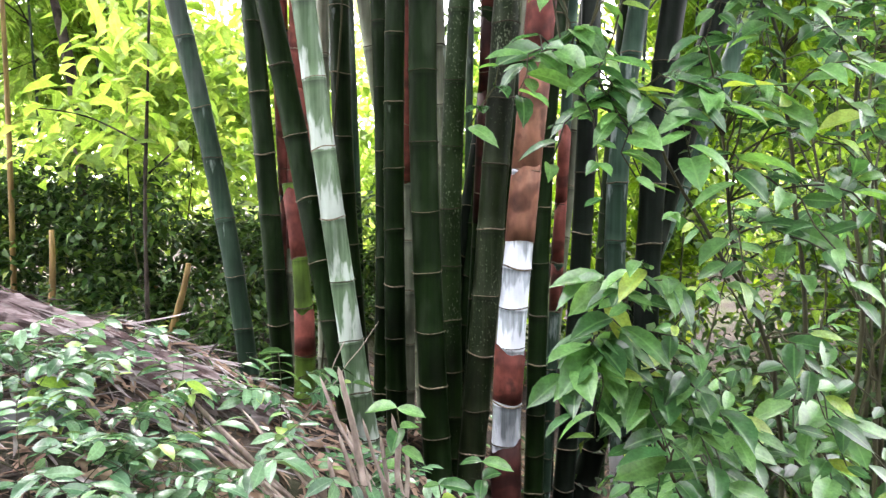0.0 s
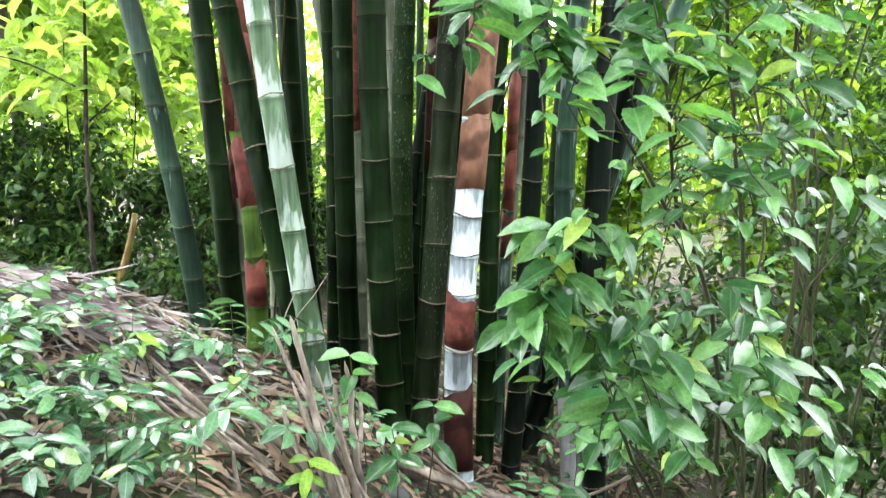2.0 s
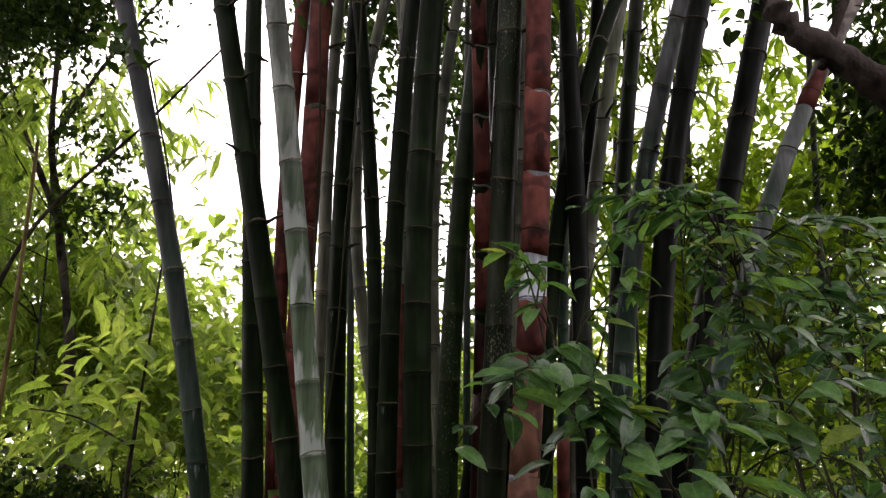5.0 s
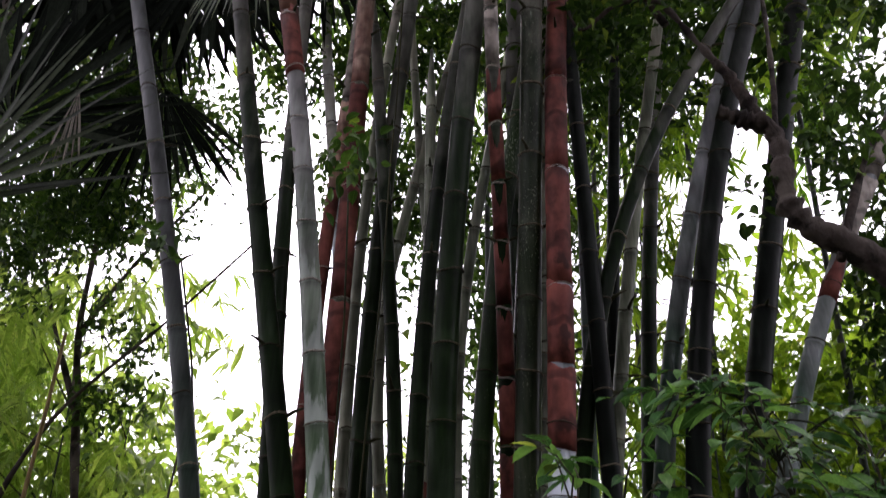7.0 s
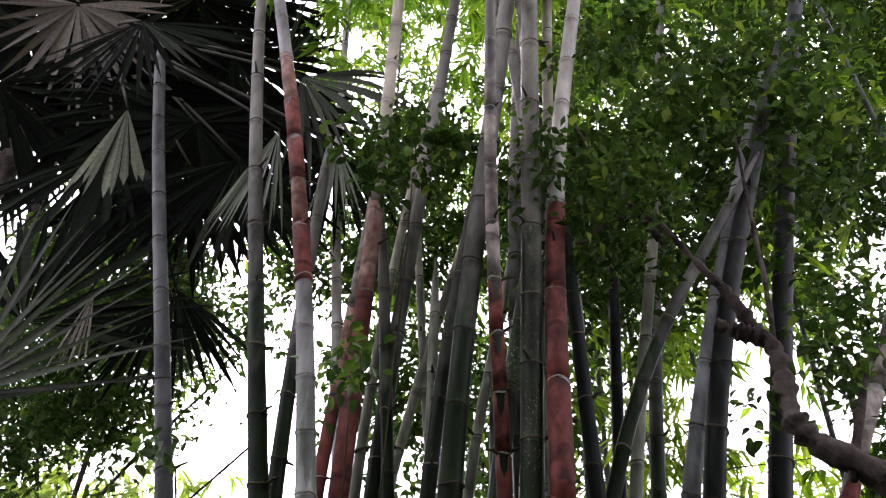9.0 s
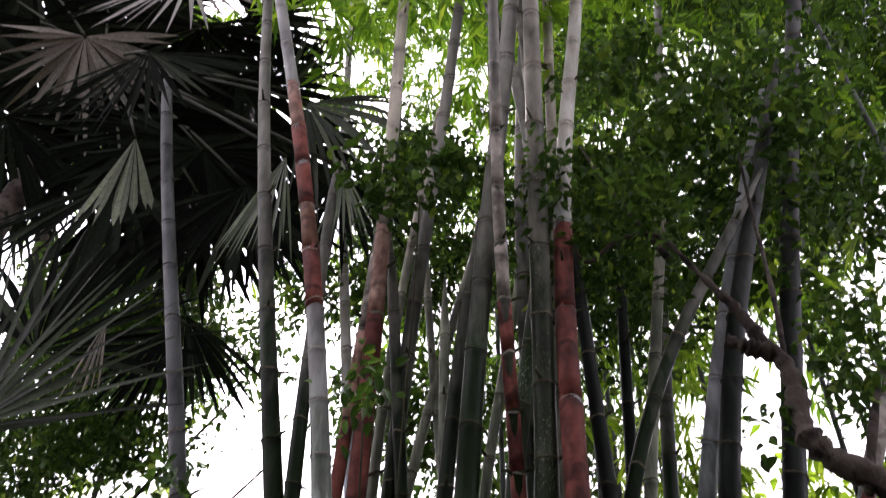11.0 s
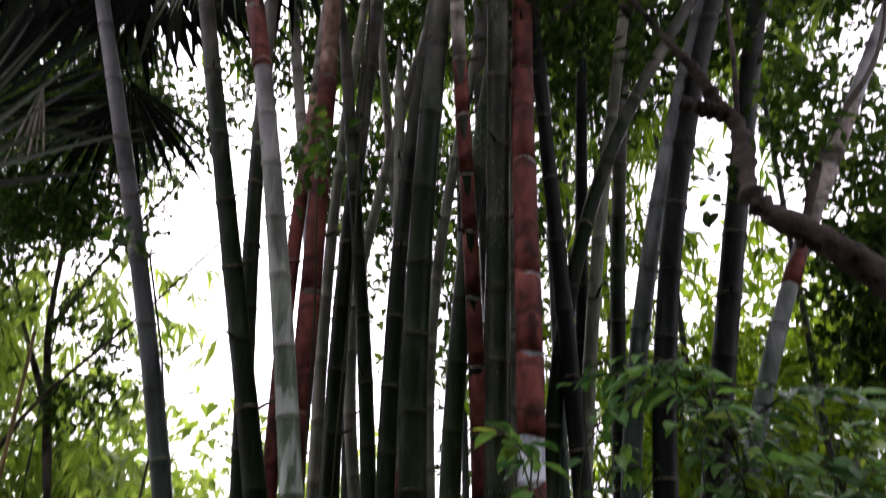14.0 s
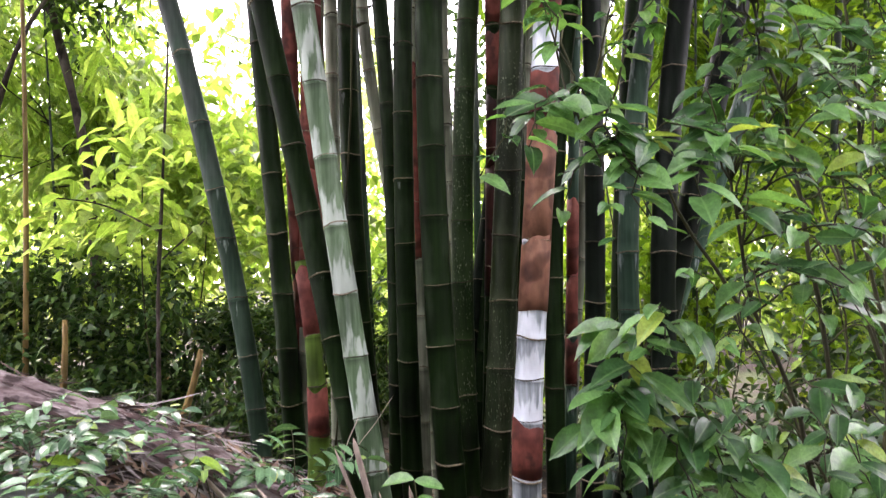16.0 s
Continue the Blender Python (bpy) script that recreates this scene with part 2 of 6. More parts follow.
MAT = {
    # green and blackish culms: clump shade and backlight darken the base colours
    "green": culm_material("bamboo_shaded_green", (0.0028, 0.0082, 0.0016), (0.0068, 0.0165, 0.0040), (0.23, 0.222, 0.20), 4.0, wax=0.0, spec=0.07),
    "greygreen": culm_material("bamboo_grey_green", (0.008, 0.021, 0.012), (0.022, 0.042, 0.027), (0.085, 0.09, 0.092), 2.0, wax=0.12),
    "lichen": culm_material("bamboo_lichen_green", (0.007, 0.018, 0.004), (0.016, 0.032, 0.009), (0.20, 0.195, 0.17), 4.3, wax=0.02, lichen=0.18),
    "mottled": culm_material("bamboo_mottled_dark", (0.005, 0.012, 0.003), (0.020, 0.026, 0.013), (0.26, 0.24, 0.205), 4.5, wax=0.05, lichen=0.15),
    "bright": culm_material("bamboo_bright_green", (0.055, 0.10, 0.014), (0.085, 0.145, 0.024), (0.2, 0.2, 0.14), 5.0, wax=0.12),
    "wax": culm_material("bamboo_waxy_green", (0.030, 0.064, 0.026), (0.085, 0.132, 0.076), (0.27, 0.265, 0.26), 2.6, wax=0.52, bloom_colour=(0.33, 0.375, 0.345), bloom_low=True, spec=0.25),
    "white": culm_material("bamboo_white_bloom", (0.13, 0.16, 0.17), (0.34, 0.38, 0.42), (0.38, 0.36, 0.30), 3.6, wax=0.66, bloom_colour=(0.56, 0.60, 0.66), bloom_low=True, spec=0.3),
    "frosted": culm_material("bamboo_frosted_grey", (0.018, 0.045, 0.028), (0.040, 0.075, 0.052), (0.34, 0.35, 0.36), 2.6, wax=0.34, bloom_colour=(0.34, 0.40, 0.40)),
    "pale": culm_material("bamboo_pale_grey", (0.10, 0.12, 0.08), (0.19, 0.20, 0.15), (0.52, 0.47, 0.39), 4.6, wax=0.15),
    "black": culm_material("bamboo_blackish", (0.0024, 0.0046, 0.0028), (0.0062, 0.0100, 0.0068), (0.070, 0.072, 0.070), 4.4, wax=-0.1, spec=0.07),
    "ring": fibre_material("joint_scar", (0.07, 0.056, 0.038), (0.27, 0.225, 0.16), (0.025, 0.020, 0.014), 0.8, (26, 26, 26)),
    "ring_pale": fibre_material("pale_joint_rim", (0.22, 0.19, 0.16), (0.46, 0.42, 0.37), (0.10, 0.08, 0.065), 0.8, (26, 26, 26)),
    "ring_dark": fibre_material("dark_joint_scar", (0.022, 0.020, 0.014), (0.075, 0.062, 0.042), (0.012, 0.010, 0.008), 0.8, (26, 26, 26)),
    "sheath": fibre_material("red_brown_sheath", (0.115, 0.031, 0.024), (0.19, 0.058, 0.044), (0.055, 0.015, 0.013), 0.65, (22, 22, 5), seam=0.9, spot=(0.035, 0.014, 0.012), spot_at=0.60),
    "sheath_tan": fibre_material("tan_peeling_sheath", (0.115, 0.050, 0.031), (0.19, 0.098, 0.064), (0.060, 0.021, 0.015), 0.6, (20, 20, 5), seam=0.8, spot=(0.055, 0.024, 0.016), spot_at=0.58),
    "sheath_dark": fibre_material("wine_red_sheath", (0.020, 0.006, 0.005), (0.042, 0.012, 0.010), (0.010, 0.004, 0.004), 0.6, (20, 20, 5), seam=1.0),
    "sheath_grey": fibre_material("pale_grey_sheath", (0.26, 0.25, 0.27), (0.40, 0.39, 0.41), (0.16, 0.15, 0.16), 0.6),
    "sheath_pink": fibre_material("pale_pink_sheath", (0.26, 0.15, 0.12), (0.36, 0.25, 0.20), (0.20, 0.085, 0.065), 0.65, seam=0.9),
    "sheath_fade": fibre_material("bleached_sheath", (0.22, 0.19, 0.165), (0.32, 0.29, 0.26), (0.13, 0.112, 0.098), 0.7, seam=0.9),
    "dry": fibre_material("dry_stalk", (0.15, 0.115, 0.095), (0.34, 0.285, 0.25), (0.07, 0.052, 0.044), 0.85, (45, 45, 16)),
    "thatch": fibre_material("grey_thatch", (0.125, 0.108, 0.108), (0.30, 0.272, 0.275), (0.062, 0.048, 0.048), 0.85, (30, 30, 30)),
    "litter": fibre_material("dead_leaf_litter", (0.13, 0.085, 0.058), (0.28, 0.205, 0.155), (0.065, 0.040, 0.030), 0.85, (20, 20, 20)),
    "bark": fibre_material("tree_bark", (0.014, 0.010, 0.009), (0.042, 0.032, 0.027), (0.085, 0.072, 0.062), 0.9, (26, 26, 14), relief=0.05, spot=(0.010, 0.008, 0.007), spot_at=0.54),
    "palm_stalk": fibre_material("palm_stalk", (0.010, 0.013, 0.006), (0.022, 0.026, 0.011), (0.008, 0.008, 0.005), 0.7),
    "log_dark": fibre_material("dark_log_bark", (0.035, 0.022, 0.022), (0.10, 0.066, 0.064), (0.02, 0.013, 0.013), 0.9, (8, 60, 60)),
    "log": fibre_material("flaky_log_bark", (0.080, 0.056, 0.056), (0.29, 0.25, 0.255), (0.050, 0.032, 0.033), 0.9, (9, 60, 60), spot=(0.022, 0.014, 0.014), spot_at=0.54, relief=0.012),
    "stone": fibre_material("dark_stone", (0.05, 0.05, 0.055), (0.10, 0.10, 0.10), (0.03, 0.035, 0.03), 0.7, (9, 9, 9)),
    "twig": fibre_material("green_brown_twig", (0.022, 0.024, 0.012), (0.05, 0.048, 0.022), (0.014, 0.014, 0.008), 0.7),
    "yellow_culm": fibre_material("yellow_old_bamboo", (0.15, 0.10, 0.04), (0.26, 0.18, 0.07), (0.09, 0.06, 0.025), 0.55),
    "shrub": leaf_material("shrub_leaf", (0.042, 0.122, 0.040), (0.120, 0.262, 0.082), (0.33, 0.44, 0.09), 0.24, 0.42, 0.5, True),
    "lime": leaf_material("lime_green_leaf", (0.12, 0.24, 0.02), (0.22, 0.38, 0.035), (0.38, 0.48, 0.05), 0.35, 0.4, 0.4, True),
    # darker copy of the shrub leaf, so that gaps look shaded
    "shrub_shaded": leaf_material("shrub_leaf_shade_tint", (0.022, 0.060, 0.013), (0.055, 0.125, 0.024), (0.20, 0.30, 0.05), 0.4, 0.42),
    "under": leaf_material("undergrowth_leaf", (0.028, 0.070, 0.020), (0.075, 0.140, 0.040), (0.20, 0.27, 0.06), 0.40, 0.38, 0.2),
    # leaf colour raised to carry the sky light from behind
    "hedge": leaf_material("sunlit_tint_leaf", (0.21, 0.35, 0.075), (0.34, 0.48, 0.14), (0.46, 0.55, 0.21), 0.4, 0.67, 0.3),
    # distance haze is mixed into this pale leaf colour
    "far_leaf": leaf_material("haze_tinted_far_leaf", (0.27, 0.38, 0.13), (0.40, 0.50, 0.20), (0.50, 0.57, 0.26), 0.6, 0.6, 0.2),
    "seedling": leaf_material("seedling_leaf", (0.052, 0.128, 0.064), (0.125, 0.236, 0.124), (0.28, 0.38, 0.08), 0.24, 0.28, 0.5, True),
    "tree": leaf_material("tree_leaf", (0.021, 0.050, 0.013), (0.048, 0.100, 0.024), (0.16, 0.23, 0.045), 0.5, 0.50, 0.2),
    "bamboo": leaf_material("bamboo_leaf", (0.060, 0.145, 0.014), (0.140, 0.270, 0.028), (0.30, 0.41, 0.055), 0.5, 0.66, 0.2),
    "frond": leaf_material("feather_palm_leaf", (0.040, 0.060, 0.026), (0.075, 0.105, 0.045), (0.15, 0.17, 0.08), 0.35, 0.35),
    # near black: the crown's own shade is part of this leaf colour
    "palm": leaf_material("shaded_fan_palm_leaf", (0.004, 0.0055, 0.004), (0.010, 0.013, 0.009), (0.032, 0.038, 0.026), 0.8, 0.02, 0.01),
    "palm_green": leaf_material("young_palm_leaf", (0.015, 0.021, 0.012), (0.042, 0.054, 0.034), (0.16, 0.18, 0.12), 0.45, 0.10, 0.15),
    "palm_grey": leaf_material("weathered_fan_leaf", (0.13, 0.115, 0.105), (0.21, 0.19, 0.175), (0.28, 0.255, 0.235), 0.55, 0.06, 0.12),
    "palm_pale": leaf_material("pale_fan_leaf", (0.15, 0.17, 0.13), (0.22, 0.25, 0.19), (0.28, 0.31, 0.24), 0.6, 0.55, 0.1),
    # yellow-green brightened in the colour itself, in place of stronger backlight
    "verdant": leaf_material("backlit_tint_yellow_green_leaf", (0.13, 0.245, 0.022), (0.24, 0.39, 0.045), (0.42, 0.50, 0.09), 0.45, 0.62, 0.2),
    "dryleaf": leaf_material("dry_hanging_leaf", (0.10, 0.086, 0.068), (0.17, 0.15, 0.12), (0.24, 0.21, 0.17), 0.7, 0.2),
}


def ground_material():
    m, n, l, b = nodes_of("forest_soil", 0.9, 0.2)
    big = noise_at(n, l, (1, 1, 1), 2.3, 6)
    fine = noise_at(n, l, (1, 1, 1), 38.0, 6)
    col = ramp(n, l, big, [(0.3, (0.014, 0.010, 0.008)), (0.55, (0.034, 0.025, 0.020)), (0.75, (0.08, 0.060, 0.050))])
    col = mixed(n, l, 1.0, col, ramp(n, l, fine, [(0.25, grey(0.45)), (0.75, grey(1.35))]), "MULTIPLY")
    far = noise_at(n, l, (1, 1, 1), 0.6, 3)
    col = mixed(n, l, ramp(n, l, far, [(0.52, grey(0)), (0.70, grey(0.6))]), col, (0.06, 0.10, 0.03))
    l.new(col, b.inputs["Base Color"])
    bump_to(n, l, b, fine, 0.8, 0.03)
    return m


# ---- mesh helpers ----
def mesh_of(name, verts, faces, material, smooth=True, attrs=()):
    """One mesh from arrays: faces is a list of (k x m) index arrays, m corners each."""
    me = bpy.data.meshes.new(name)
    v = np.asarray(verts, dtype=np.float32).reshape(-1, 3)
    faces = [np.asarray(f, dtype=np.int32) for f in faces if len(f)]
    me.vertices.add(len(v))
    me.vertices.foreach_set("co", v.ravel())
    loops = np.concatenate([f.ravel() for f in faces])
    sizes = np.concatenate([np.full(len(f), f.shape[1], dtype=np.int32) for f in faces])
    me.loops.add(len(loops))
    me.loops.foreach_set("vertex_index", loops)
    me.polygons.add(len(sizes))
    me.polygons.foreach_set("loop_start", np.concatenate([[0], np.cumsum(sizes)[:-1]]).astype(np.int32))
    me.update(calc_edges=True)
    if smooth:
        me.polygons.foreach_set("use_smooth", np.ones(len(sizes), dtype=bool))
    for an, av in attrs:
        a = me.attributes.new(an, "FLOAT", "POINT")
        a.data.foreach_set("value", np.asarray(av, dtype=np.float32))
    me.materials.append(material)
    me.validate()
    return me


def part(name, me, parent=None, label="", at=(0, 0, 0)):
    ob = new(name, me)
    ob.location = at
    if parent is not None:
        ob.parent = parent
    if label:
        tagged(ob, label)
    return ob


def tube_arrays(path, radii, seg=12, caps=True):
    """Tube along a path of points; returns vertices, quads and cap triangles."""
    p = np.asarray(path, dtype=float)
    r = np.broadcast_to(np.asarray(radii, dtype=float), (len(p),))
    d = np.gradient(p, axis=0)
    d /= np.linalg.norm(d, axis=1)[:, None] + 1e-12
    ref = np.array([0.0, 1.0, 0.0]) if abs(d[:, 1]).mean() < 0.8 else np.array([1.0, 0.0, 0.0])
    s = np.cross(d, ref)
    s /= np.linalg.norm(s, axis=1)[:, None]
    q = np.cross(d, s)
    a = np.linspace(0, 2 * np.pi, seg, endpoint=False)
    ring = s[:, None, :] * np.cos(a)[None, :, None] + q[:, None, :] * np.sin(a)[None, :, None]
    v = (p[:, None, :] + ring * r[:, None, None]).reshape(-1, 3)
    i = np.arange(len(p) - 1)[:, None] * seg
    j = np.arange(seg)[None, :]
    k = (j + 1) % seg
    quads = np.stack([i + j, i + k, i + k + seg, i + j + seg], -1).reshape(-1, 4)
    tris = np.zeros((0, 3), dtype=int)
    if caps:
        v = np.vstack([v, p[:1], p[-1:]])
        e = (len(p) - 1) * seg
        c0, c1 = len(v) - 2, len(v) - 1
        tris = np.vstack([np.stack([np.full(seg, c0), (np.arange(seg) + 1) % seg, np.arange(seg)], -1),
                          np.stack([np.full(seg, c1), e + np.arange(seg), e + (np.arange(seg) + 1) % seg], -1)])
    return v, quads, tris


def tube(name, path, radii, material, seg=10):
    v, q, t = tube_arrays(path, radii, seg)
    return mesh_of(name, v, [q, t], material)


def join_tubes(name, tubes, material):
    vs, qs, ts, n = [], [], [], 0
    for v, q, t in tubes:
        vs.append(v), qs.append(q + n), ts.append(t + n)
        n += len(v)
    return mesh_of(name, np.vstack(vs), [np.vstack(qs), np.vstack(ts)], material)


def bent(a, b, sag, n=8, wob=0.0, rng=RNG):
    """A path from a to b that bows by the vector sag, with a little wobble."""
    a, b, sag = (np.asarray(x, dtype=float) for x in (a, b, sag))
    t = np.linspace(0, 1, n)[:, None]
    p = a + (b - a) * t + sag * 4 * t * (1 - t)
    if wob:
        w = rng.normal(0, wob, (n, 3))
        w[0] = w[-1] = 0
        p = p + w
    return p


def unit(v):
    return v / (np.linalg.norm(v, axis=-1, keepdims=True) + 1e-9)


def leaf_arrays(base, way, up, length, width, droop=0.25, fold=0.25, fine=True):
    """Many leaves at once: base points, directions, upward normals, lengths and widths."""
    base, way, up = np.asarray(base, float), unit(np.asarray(way, float)), np.asarray(up, float)
    side = unit(np.cross(way, up))
    nrm = np.cross(side, way)
    n = len(base)
    length = np.broadcast_to(length, (n,))
    width = np.broadcast_to(width, (n,))
    droop = np.broadcast_to(droop, (n,))

    def at(t, s, lift):
        return base + way * (length * t)[:, None] + side * (width * s)[:, None] + nrm * (length * (-droop * t * t) + width * lift)[:, None]
    if fine:
        st = [(0.07, 0.17), (0.22, 0.40), (0.46, 0.50), (0.69, 0.44), (0.86, 0.23), (0.93, 0.08)]
        pts, tri, rib = [at(0, 0, 0)], [], [1]
        for i, (q, w) in enumerate(st):
            pts += [at(q, -w, fold * w * 2), at(q, 0, 0), at(q, w, fold * w * 2)]
            rib += [0, 1, 0]
            o = 3 * i
            tri += [[0, 2, 1], [0, 3, 2]] if i == 0 else [[o - 2, o - 1, o + 2], [o - 2, o + 2, o + 1], [o - 1, o, o + 3], [o - 1, o + 3, o + 2]]
        pts.append(at(1, 0, 0))
        rib.append(1)
        e = len(pts) - 1
        tri = np.array(tri + [[e - 3, e - 2, e], [e - 2, e - 1, e]])
    else:
        pts = [at(0, 0, 0), at(.42, -.5, fold), at(.5, 0, 0), at(.42, .5, fold), at(1, 0, 0)]
        tri = np.array([[0, 2, 1], [0, 3, 2], [1, 2, 4], [2, 3, 4]])
        rib = [0, 0, 0, 0, 0]
    k = len(pts)
    v = np.stack(pts, 1).reshape(-1, 3)
    f = (np.arange(n)[:, None, None] * k + tri[None]).reshape(-1, 3)
    return v, f, np.tile(rib, n)


def leaf_mesh(name, material, *a, **kw):
    v, f, rib = leaf_arrays(*a, **kw)
    return mesh_of(name, v, [f], material, True, [("rib", rib)])


def random_dirs(n, flat=1.0, rng=RNG):
    d = rng.normal(0, 1, (n, 3))
    d[:, 2] *= flat
    return unit(d)


def cloud_points(n, centre, radii, clumps, tight, rng=RNG, hollow=0.35):
    """Points in clumps that fill an uneven ellipsoid, denser to its skin."""
    c = rng.normal(0, 1, (clumps, 3))
    c = unit(c) * (hollow + (1 - hollow) * rng.random((clumps, 1)) ** 0.6)
    w = rng.random(clumps) ** 1.5 + 0.15
    which = rng.choice(clumps, n, p=w / w.sum())
    size = rng.uniform(0.6, 1.4, clumps)
    p = c[which] * np.asarray(radii) + rng.normal(0, 1, (n, 3)) * tight * size[which][:, None]
    return p + np.asarray(centre), which


def foliage(name, material, n, centre, radii, clumps, tight, length, aspect=0.45, droop=0.3, down=-0.25, fine=False, rng=RNG, parent=None, label=""):
    p, which = cloud_points(n, centre, radii, clumps, tight, rng)
    d = random_dirs(n, 0.5, rng)
    d[:, 2] += down
    up = rng.normal(0, 0.35, (n, 3)) + np.array([0, 0, 1.0])
    le = length * rng.uniform(0.65, 1.3, n)
    me = leaf_mesh(name, material, p, d, up, le, le * aspect * rng.uniform(0.8, 1.2, n), droop=droop, fine=fine)
    return part(name, me, parent, label)


# ---- ground ----
def gz(x, y):
    """Height of the ground: it falls to the right, with a litter bank to the left."""
    x, y = np.asarray(x, float), np.asarray(y, float)
    back = np.clip((y - 3.15) / 1.3, 0, 1)
    back = back * back * (3 - 2 * back)
    near = 0.18 - 0.65 * np.tanh(x / 1.0) * (1 - 0.85 * back * (x < 0))
    bank = 0.22 / (1 + np.exp(np.clip((x + 1.25) * 5, -50, 50))) * np.exp(-((y - 3.1) / 0.45) ** 2)
    fade = np.exp(-(np.maximum(0, np.abs(y - 2.5) - 3.5) / 8) ** 2)
    bumps = 0.03 * np.sin(5.1 * x + 2.3 * y) * np.sin(3.7 * y - 1.9 * x) + 0.012 * np.sin(17 * x - 9 * y) * np.sin(13 * y + 4 * x)
    return near * fade + bank + bumps * np.exp(-((y - 3) / 6) ** 2)


def axis(fine_lo, fine_hi, step, far):
    a = np.arange(fine_lo, fine_hi, step)
    g = np.geomspace(step * 2, far, 26)
    return np.concatenate([(fine_lo - g)[::-1], a, fine_hi + g])


gx, gy = axis(-3.5, 3.5, 0.06, 600.0), axis(0.2, 6.0, 0.06, 600.0)
X, Y = np.meshgrid(gx, gy)
gv = np.stack([X, Y, gz(X, Y)], -1).reshape(-1, 3)
ii = np.arange(len(gy) - 1)[:, None] * len(gx) + np.arange(len(gx) - 1)[None]
gq = np.stack([ii, ii + 1, ii + 1 + len(gx), ii + len(gx)], -1).reshape(-1, 4)
ground = new("ground", mesh_of("ground", gv, [gq], ground_material()))
tagged(ground, "brown forest soil with dead leaves, sloping down past the bamboo", "ground", kind="structure")


def on_ground(x, y, sink=0.02):
    return (x, y, float(gz(x, y)) - sink)


# ---- bamboo culms ----
RING_MESHES = {}


def ring_mesh(key, pale=False):
    if (key, pale) not in RING_MESHES:
        r = 1.0
        a = np.linspace(0, 2 * np.pi, 18, endpoint=False)
        prof = [(0.97, -0.18), (1.05, -0.10), (1.10, 0.0), (1.06, 0.08), (0.97, 0.14)]
        rr = np.random.default_rng(key)
        wave = 0.22 * np.sin(a + rr.uniform(0, 6)) + 0.09 * np.sin(3 * a + rr.uniform(0, 6))
        lip = 1 + 0.02 * np.sin(a + rr.uniform(0, 6)) + 0.012 * np.sin(4 * a + rr.uniform(0, 6))
        v = np.stack([np.stack([np.cos(a) * (q if q < 1 else q * lip), np.sin(a) * (q if q < 1 else q * lip), z + wave], -1) for q, z in prof]).reshape(-1, 3)
        i = np.arange(len(prof) - 1)[:, None] * 18
        j = np.arange(18)[None]
        k = (j + 1) % 18
        RING_MESHES[key, pale] = mesh_of("node_ring", v, [np.stack([i + j, i + k, i + k + 18, i + j + 18], -1).reshape(-1, 4)], MAT["ring_pale" if pale else "ring" if key % 2 else "ring_dark"])
    return RING_MESHES[key, pale]


